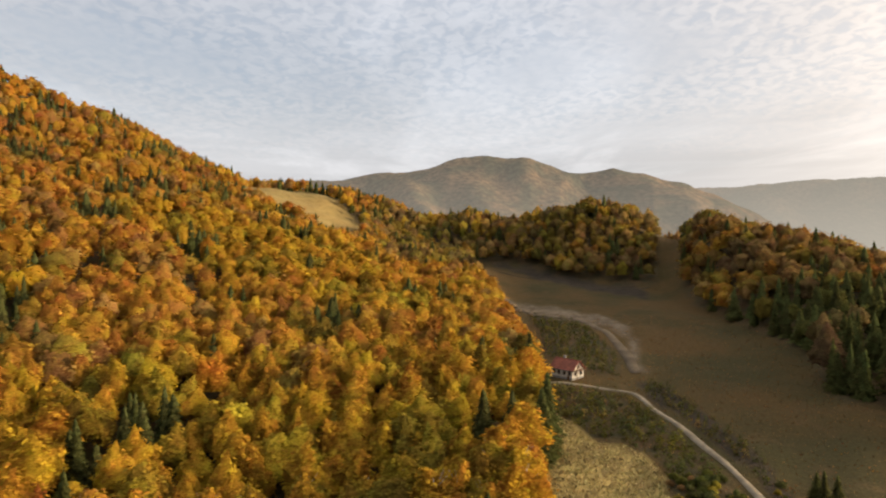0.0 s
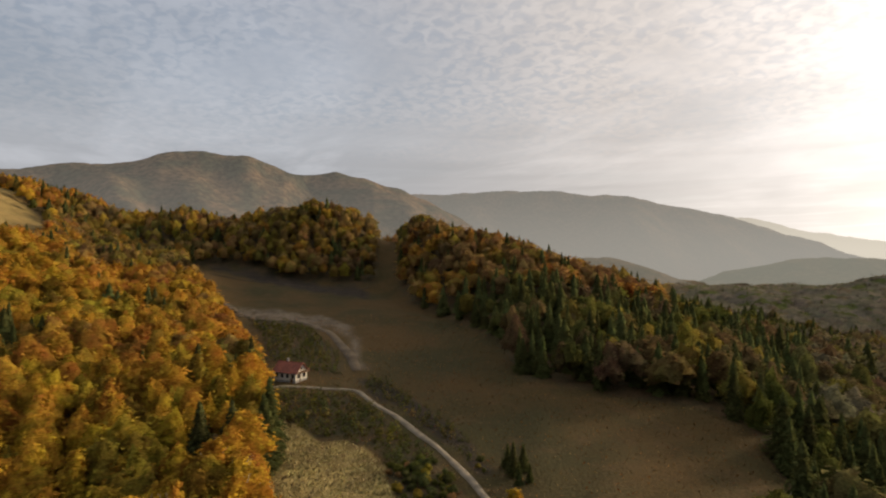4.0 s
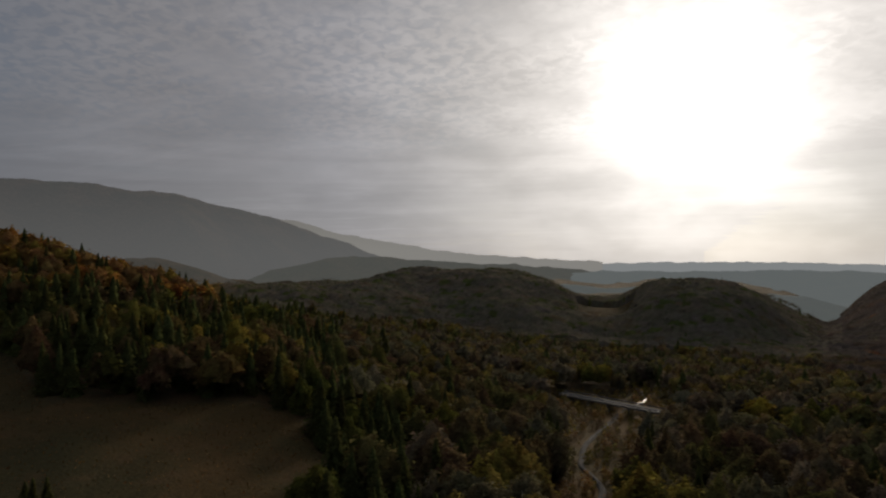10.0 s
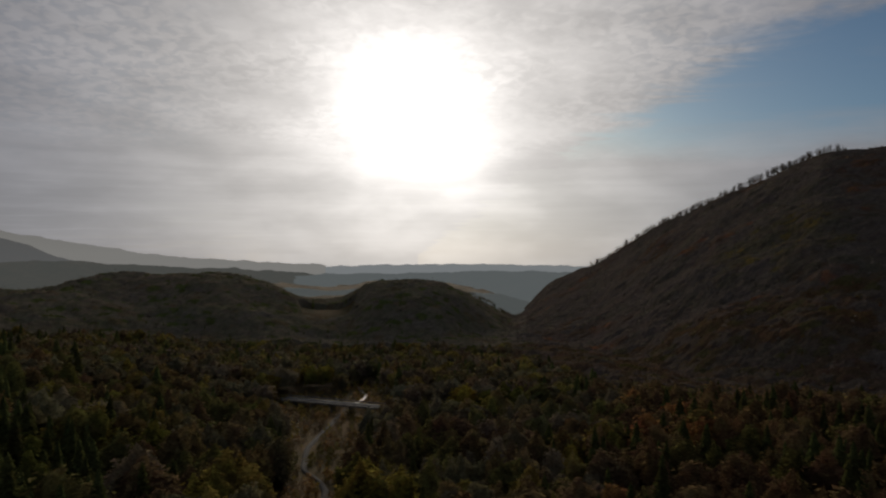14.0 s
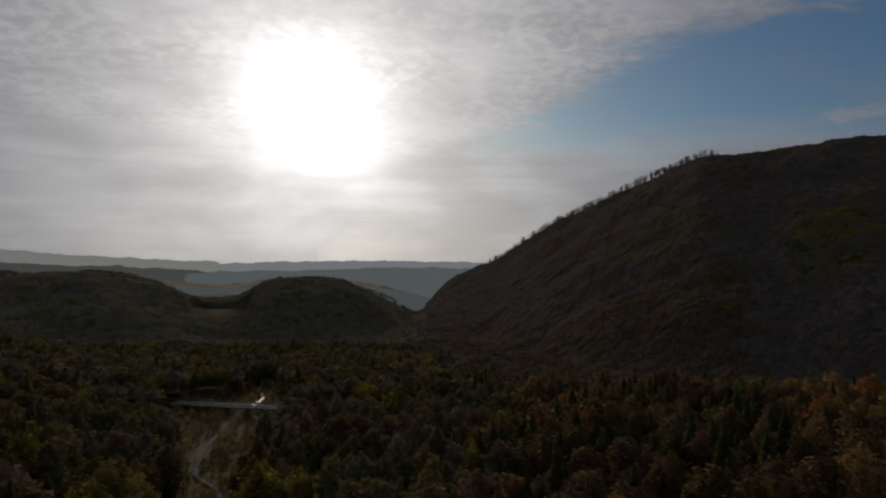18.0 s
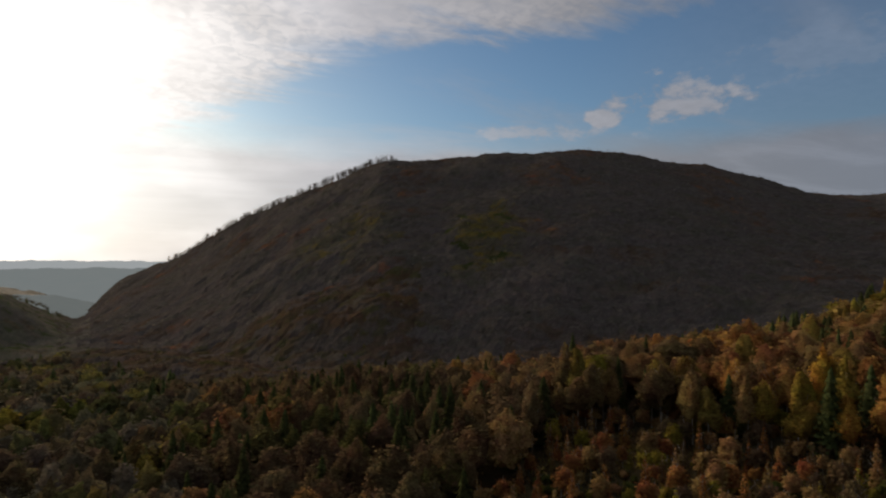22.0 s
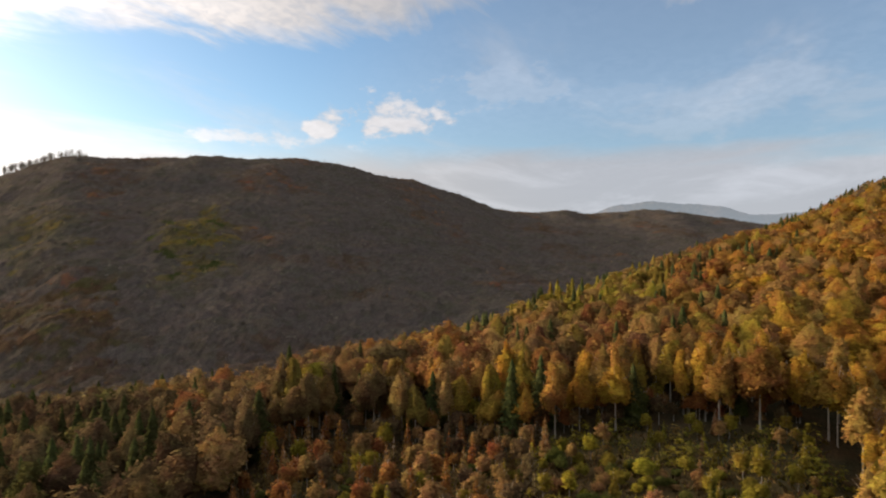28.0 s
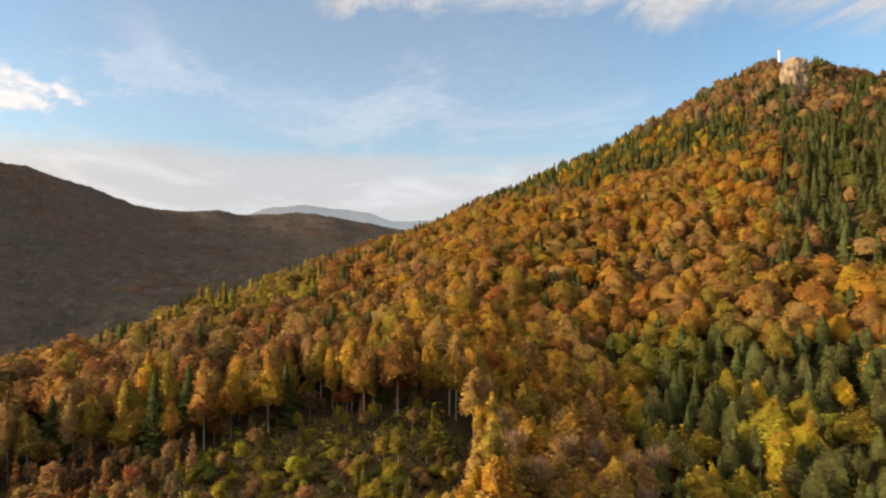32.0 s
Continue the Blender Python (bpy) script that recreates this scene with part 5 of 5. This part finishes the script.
for side in (-1, 1):
    rail = part("guard_rail", boxed((L, 0.12, 0.35), (0, side * 3.0, 0.75), 0.03), RAIL, bridge, "galvanised guard rail")
    for k in range(13):
        part("post", boxed((0.14, 0.14, 0.9), (-L / 2 + 1 + k * (L - 2) / 12, side * 3.1, 0.4)), RAIL, rail)
for k in range(5):
    px2 = -L / 2 + L * (k + 0.5) / 5
    w_ = bridge.location + Vector((math.cos(bridge.rotation_euler.z), math.sin(bridge.rotation_euler.z), 0)) * px2
    h = deck_z - float(ground_z(w_.x, w_.y)) + 1.0
    part("pier", boxed((1.2, 4.6, max(h, 1)), (px2, 0, -0.7 - max(h, 1) / 2), 0.1), PIERSTONE, bridge)

# ------------------------------------------------------------------ houses
WALL = simple("white_render", (0.62, 0.57, 0.48), 0.85, 0.1, 0.5, 0.1)
PLINTH = simple("grey_stone_plinth", (0.28, 0.26, 0.24), 0.9, 0.25, 1.2, 0.3)
ROOF = simple("red_roof_tiles", (0.26, 0.072, 0.04), 0.75, 0.3, 0.6, 0.3)
WOOD = simple("brown_timber", (0.16, 0.09, 0.05), 0.8, 0.3, 2.0, 0.2)
GREYROOF = simple("pale_metal_roof", (0.5, 0.5, 0.5), 0.4, 0.1, 0.8, 0, 0.5)
m_, n_ = material("window_glass")
p_ = n_.add("ShaderNodeBsdfPrincipled")
n_.put(p_.inputs["Base Color"], (0.03, 0.035, 0.04))
p_.inputs["Roughness"].default_value = 0.06
finish(n_, p_.outputs[0])
GLASS = m_


def gable_wall(long, deep, high, rise):
    """A house body with two pointed ends."""
    bm = bmesh.new()
    hx, hy = long / 2, deep / 2
    prof = [(-hy, 0), (hy, 0), (hy, high), (0, high + rise), (-hy, high)]
    ends = [[bm.verts.new((x, y, z)) for y, z in prof] for x in (-hx, hx)]
    bm.faces.new(ends[0])
    bm.faces.new(ends[1][::-1])
    for k in range(5):
        j = (k + 1) % 5
        bm.faces.new((ends[0][j], ends[0][k], ends[1][k], ends[1][j]))
    bmesh.ops.recalc_face_normals(bm, faces=bm.faces)
    return bm


def window(parent, at, facing, wide=0.95, high=1.15):
    """facing: degrees about z from the long front (-y)."""
    win = part("window", boxed((wide, 0.1, high), (0, 0, 0)), GLASS, parent, loc=at)
    win.rotation_euler = (0, 0, radians(facing))
    for sx_ in (-1, 1):
        part("frame", boxed((0.09, 0.14, high + 0.1), (sx_ * wide / 2, -0.02, 0)), WOOD, win)
        part("frame", boxed((wide, 0.14, 0.09), (0, -0.02, sx_ * high / 2)), WOOD, win)
    part("frame", boxed((0.05, 0.13, high), (0, -0.02, 0)), WOOD, win)
    part("sill", boxed((wide + 0.25, 0.3, 0.07), (0, -0.1, -high / 2 - 0.08)), PLINTH, win)


def house(name, az, dist, turn, long, deep, high, rise, roof_mat, label, balcony=False, rich=True):
    x, y = polar(az, dist)
    x, y = float(x), float(y)
    root = new(name)
    root.location, root.rotation_euler = (x, y, float(ground_z(x, y)) - 0.1), (0, 0, radians(-az + turn))
    tagged(root, label, "house")
    part("plinth", boxed((long + 0.12, deep + 0.12, 1.9), (0, 0, -0.45), 0.03), PLINTH, root, "dark stone base storey")
    body = gable_wall(long, deep, high, rise)
    bmesh.ops.translate(body, verts=body.verts, vec=(0, 0, 0.5))
    part("wall", body, WALL, root, "white rendered walls with pointed gables")
    over, slope = 0.75, math.atan2(rise, deep / 2)
    side_len = math.hypot(rise, deep / 2) + 0.8
    for s in (-1, 1):
        turn_m = Matrix.Rotation(-s * slope, 4, "X")
        mid_y, mid_z = s * (deep / 4 + 0.28 * math.cos(slope)), 0.5 + high + rise / 2 - 0.28 * math.sin(slope) + 0.14
        roof = part("roof", boxed((long + 2 * over, side_len, 0.18), (0, mid_y, mid_z), 0.03, turn_m), roof_mat, root)
        if rich:
            for k in range(11):
                f = (k + 0.5) / 11 - 0.5
                cy, cz = mid_y + f * side_len * math.cos(slope), mid_z - s * f * side_len * math.sin(slope) + 0.12
                part("tile_course", boxed((long + 2 * over + 0.04, side_len / 11 + 0.05, 0.05), (0, cy, cz), 0.0, Matrix.Rotation(-s * (slope - 0.05), 4, "X")), roof_mat, roof)
        part("gutter", boxed((long + 2 * over, 0.14, 0.12), (0, s * (deep / 2 + 0.72 * math.cos(slope)), 0.5 + high - 0.72 * math.sin(slope) + 0.02), 0.03), PLINTH, root)
    part("ridge_cap", boxed((long + 2 * over + 0.06, 0.34, 0.14), (0, 0, 0.5 + high + rise + 0.24), 0.05), roof_mat, root)
    if rich:
        ch = part("chimney", boxed((0.6, 0.6, 1.7), (-long * 0.2, deep * 0.12, 0.5 + high + rise + 0.3), 0.03), PLINTH, root, "small stone chimney")
        part("chimney_cap", boxed((0.8, 0.8, 0.1), (-long * 0.2, deep * 0.12, 0.5 + high + rise + 1.2), 0.02), PLINTH, ch)
        for k in range(4):
            window(root, (-long / 2 + long * (k + 0.5) / 4, -deep / 2 - 0.02, 0.5 + high * 0.55), 0)
        for yy in (-deep * 0.25, deep * 0.25):
            window(root, (long / 2 + 0.02, yy, 0.5 + high * 0.5), 90)
        window(root, (long / 2 + 0.02, 0, 0.5 + high + rise * 0.35), 90, 0.8, 0.9)
        door = part("door", boxed((1.0, 0.12, 2.05), (0, 0, 0)), WOOD, root, "plain brown timber door", (long * 0.32, -deep / 2 - 0.08, 0.1))
        part("door_handle", boxed((0.14, 0.08, 0.04), (0.36, -0.1, 0), 0.01), RAIL, door)
    else:
        for k in range(2):
            window(root, (-long / 4 + long * k / 2, -deep / 2 - 0.02, 0.5 + high * 0.5), 0)
    if balcony:
        bal = part("balcony", boxed((1.5, deep * 0.9, 0.16), (long / 2 + 0.8, 0, 0.5 + high * 0.95), 0.02), WOOD, root, "timber balcony under the gable")
        for k in range(9):
            part("baluster", boxed((0.07, 0.07, 0.95), (long / 2 + 1.5, -deep * 0.43 + k * deep * 0.86 / 8, 0.5 + high * 0.95 + 0.5)), WOOD, bal)
        part("handrail", boxed((0.1, deep * 0.9, 0.08), (long / 2 + 1.5, 0, 0.5 + high * 0.95 + 1.0), 0.02), WOOD, bal)
        for yy in (-deep * 0.4, deep * 0.4):
            part("post", boxed((0.16, 0.16, high + 0.9), (long / 2 + 1.45, yy, (high + 0.9) / 2 - 0.3)), WOOD, bal)
    return root


house("house", -74.0, 214, -38, 8.6, 6.2, 2.7, 2.6, ROOF, "white house with red tiled roof and timber balcony by the track", True)
house("valley_house", -5.8, 399, 25, 9, 7, 3, 2.6, GREYROOF, "small valley house with pale glinting metal roof", False, False)
house("valley_house", 3.5, 425, -20, 10, 7, 3, 2.8, GREYROOF, "pale valley house with metal roof among dark trees", False, False)
house("valley_house", 3.1, 388, 10, 8, 6, 2.8, 2.4, GREYROOF, "low valley house with shining grey roof", False, False)
house("valley_house", -2.2, 470, 0, 9, 7, 3, 2.5, GREYROOF, "far valley house with light roof by the lane", False, False)
house("hillside_hut", -106.4, 745, 20, 7, 5, 2.6, 2.0, GREYROOF, "tiny pale hut on the ridge meadow", False, False)

# stacked logs and stones beside the earth track
LOGS = simple("sawn_logs", (0.36, 0.27, 0.17), 0.9, 0.25, 1.5)
for az, dist, turn in ((-79.6, 352, 20), (-79.0, 356, 35), (-78.4, 345, 10)):
    x, y = polar(az, dist)
    pile = new("log_pile")
    pile.location, pile.rotation_euler = (float(x), float(y), float(ground_z(x, y))), (0, 0, radians(turn))
    tagged(pile, "stack of pale felled logs beside the earth track", "log pile", "log piles by the track")
    for row, count in ((0, 5), (1, 4), (2, 3)):
        for k in range(count):
            bm = bmesh.new()
            bmesh.ops.create_cone(bm, cap_ends=True, segments=9, radius1=0.3, radius2=0.26, depth=5.0,
                                  matrix=Matrix.Translation((0, (k - count / 2 + 0.5) * 0.58, 0.28 + row * 0.48)) @ Matrix.Rotation(radians(90), 4, "Y"))
            part("log", bm, LOGS, pile)

# ------------------------------------------------------------------ the summit rock and its beacon
x, y = polar(128.3, 742)
bx_, by_ = polar(128.4, 848)
top = EYE[2] + (float(ground_z(bx_, by_)) + 10.0 - EYE[2]) * 742 / 848
bm = bmesh.new()
bmesh.ops.create_icosphere(bm, subdivisions=4, radius=1)
for v in bm.verts:
    p = v.co.copy()
    layer = 0.16 * math.floor(p.z * 6 + 0.5 + 0.6 * noise.noise(p * 2.0)) / 6 + 0.1 * abs(noise.noise(p * 5.0 + Vector((3, 1, 7))))
    k = 1 + 0.22 * noise.noise(p * 1.7) + 0.12 * noise.noise(p * 4.5) + layer
    v.co = Vector((p.x * (12.5 + 3.0 * p.z) * k, p.y * 11 * k, min(p.z, 0.8 + 0.08 * noise.noise(p * 3.1)) * 40 * (1 + 0.12 * noise.noise(p * 2.3))))
CLIFF = simple("tan_limestone", (0.21, 0.155, 0.105), 0.95, 0.6, 0.22, 0.9)
rock_me = bpy.data.meshes.new("summit_rock")
bm.to_mesh(rock_me)
bm.free()
rock_me.materials.append(CLIFF)
rock = new("summit_rock", rock_me)
rock.location, rock.rotation_euler = (float(x), float(y), top - 32.0), (0, 0, radians(-128 + 25))
tagged(rock, "pale limestone cliff standing out of the wooded summit", "rock")
x, y = polar(127.2, 800)
WHITE = simple("white_paint", (0.8, 0.8, 0.78), 0.6, 0.06, 0.5)
REDTOP = simple("faded_red_paint", (0.45, 0.15, 0.1), 0.6, 0.1, 0.5)
beacon = new("summit_beacon")
beacon.location = (float(x), float(y), float(ground_z(x, y)) - 0.5)
tagged(beacon, "slim white beacon tower with a reddish cap on the summit", "tower")
bm = bmesh.new()
bmesh.ops.create_cone(bm, cap_ends=True, segments=12, radius1=1.3, radius2=0.75, depth=24, matrix=Matrix.Translation((0, 0, 12.0)))
part("shaft", bm, WHITE, beacon)
bm = bmesh.new()
bmesh.ops.create_cone(bm, cap_ends=True, segments=12, radius1=1.1, radius2=0.4, depth=1.6, matrix=Matrix.Translation((0, 0, 24.7)))
part("cap", bm, REDTOP, beacon)
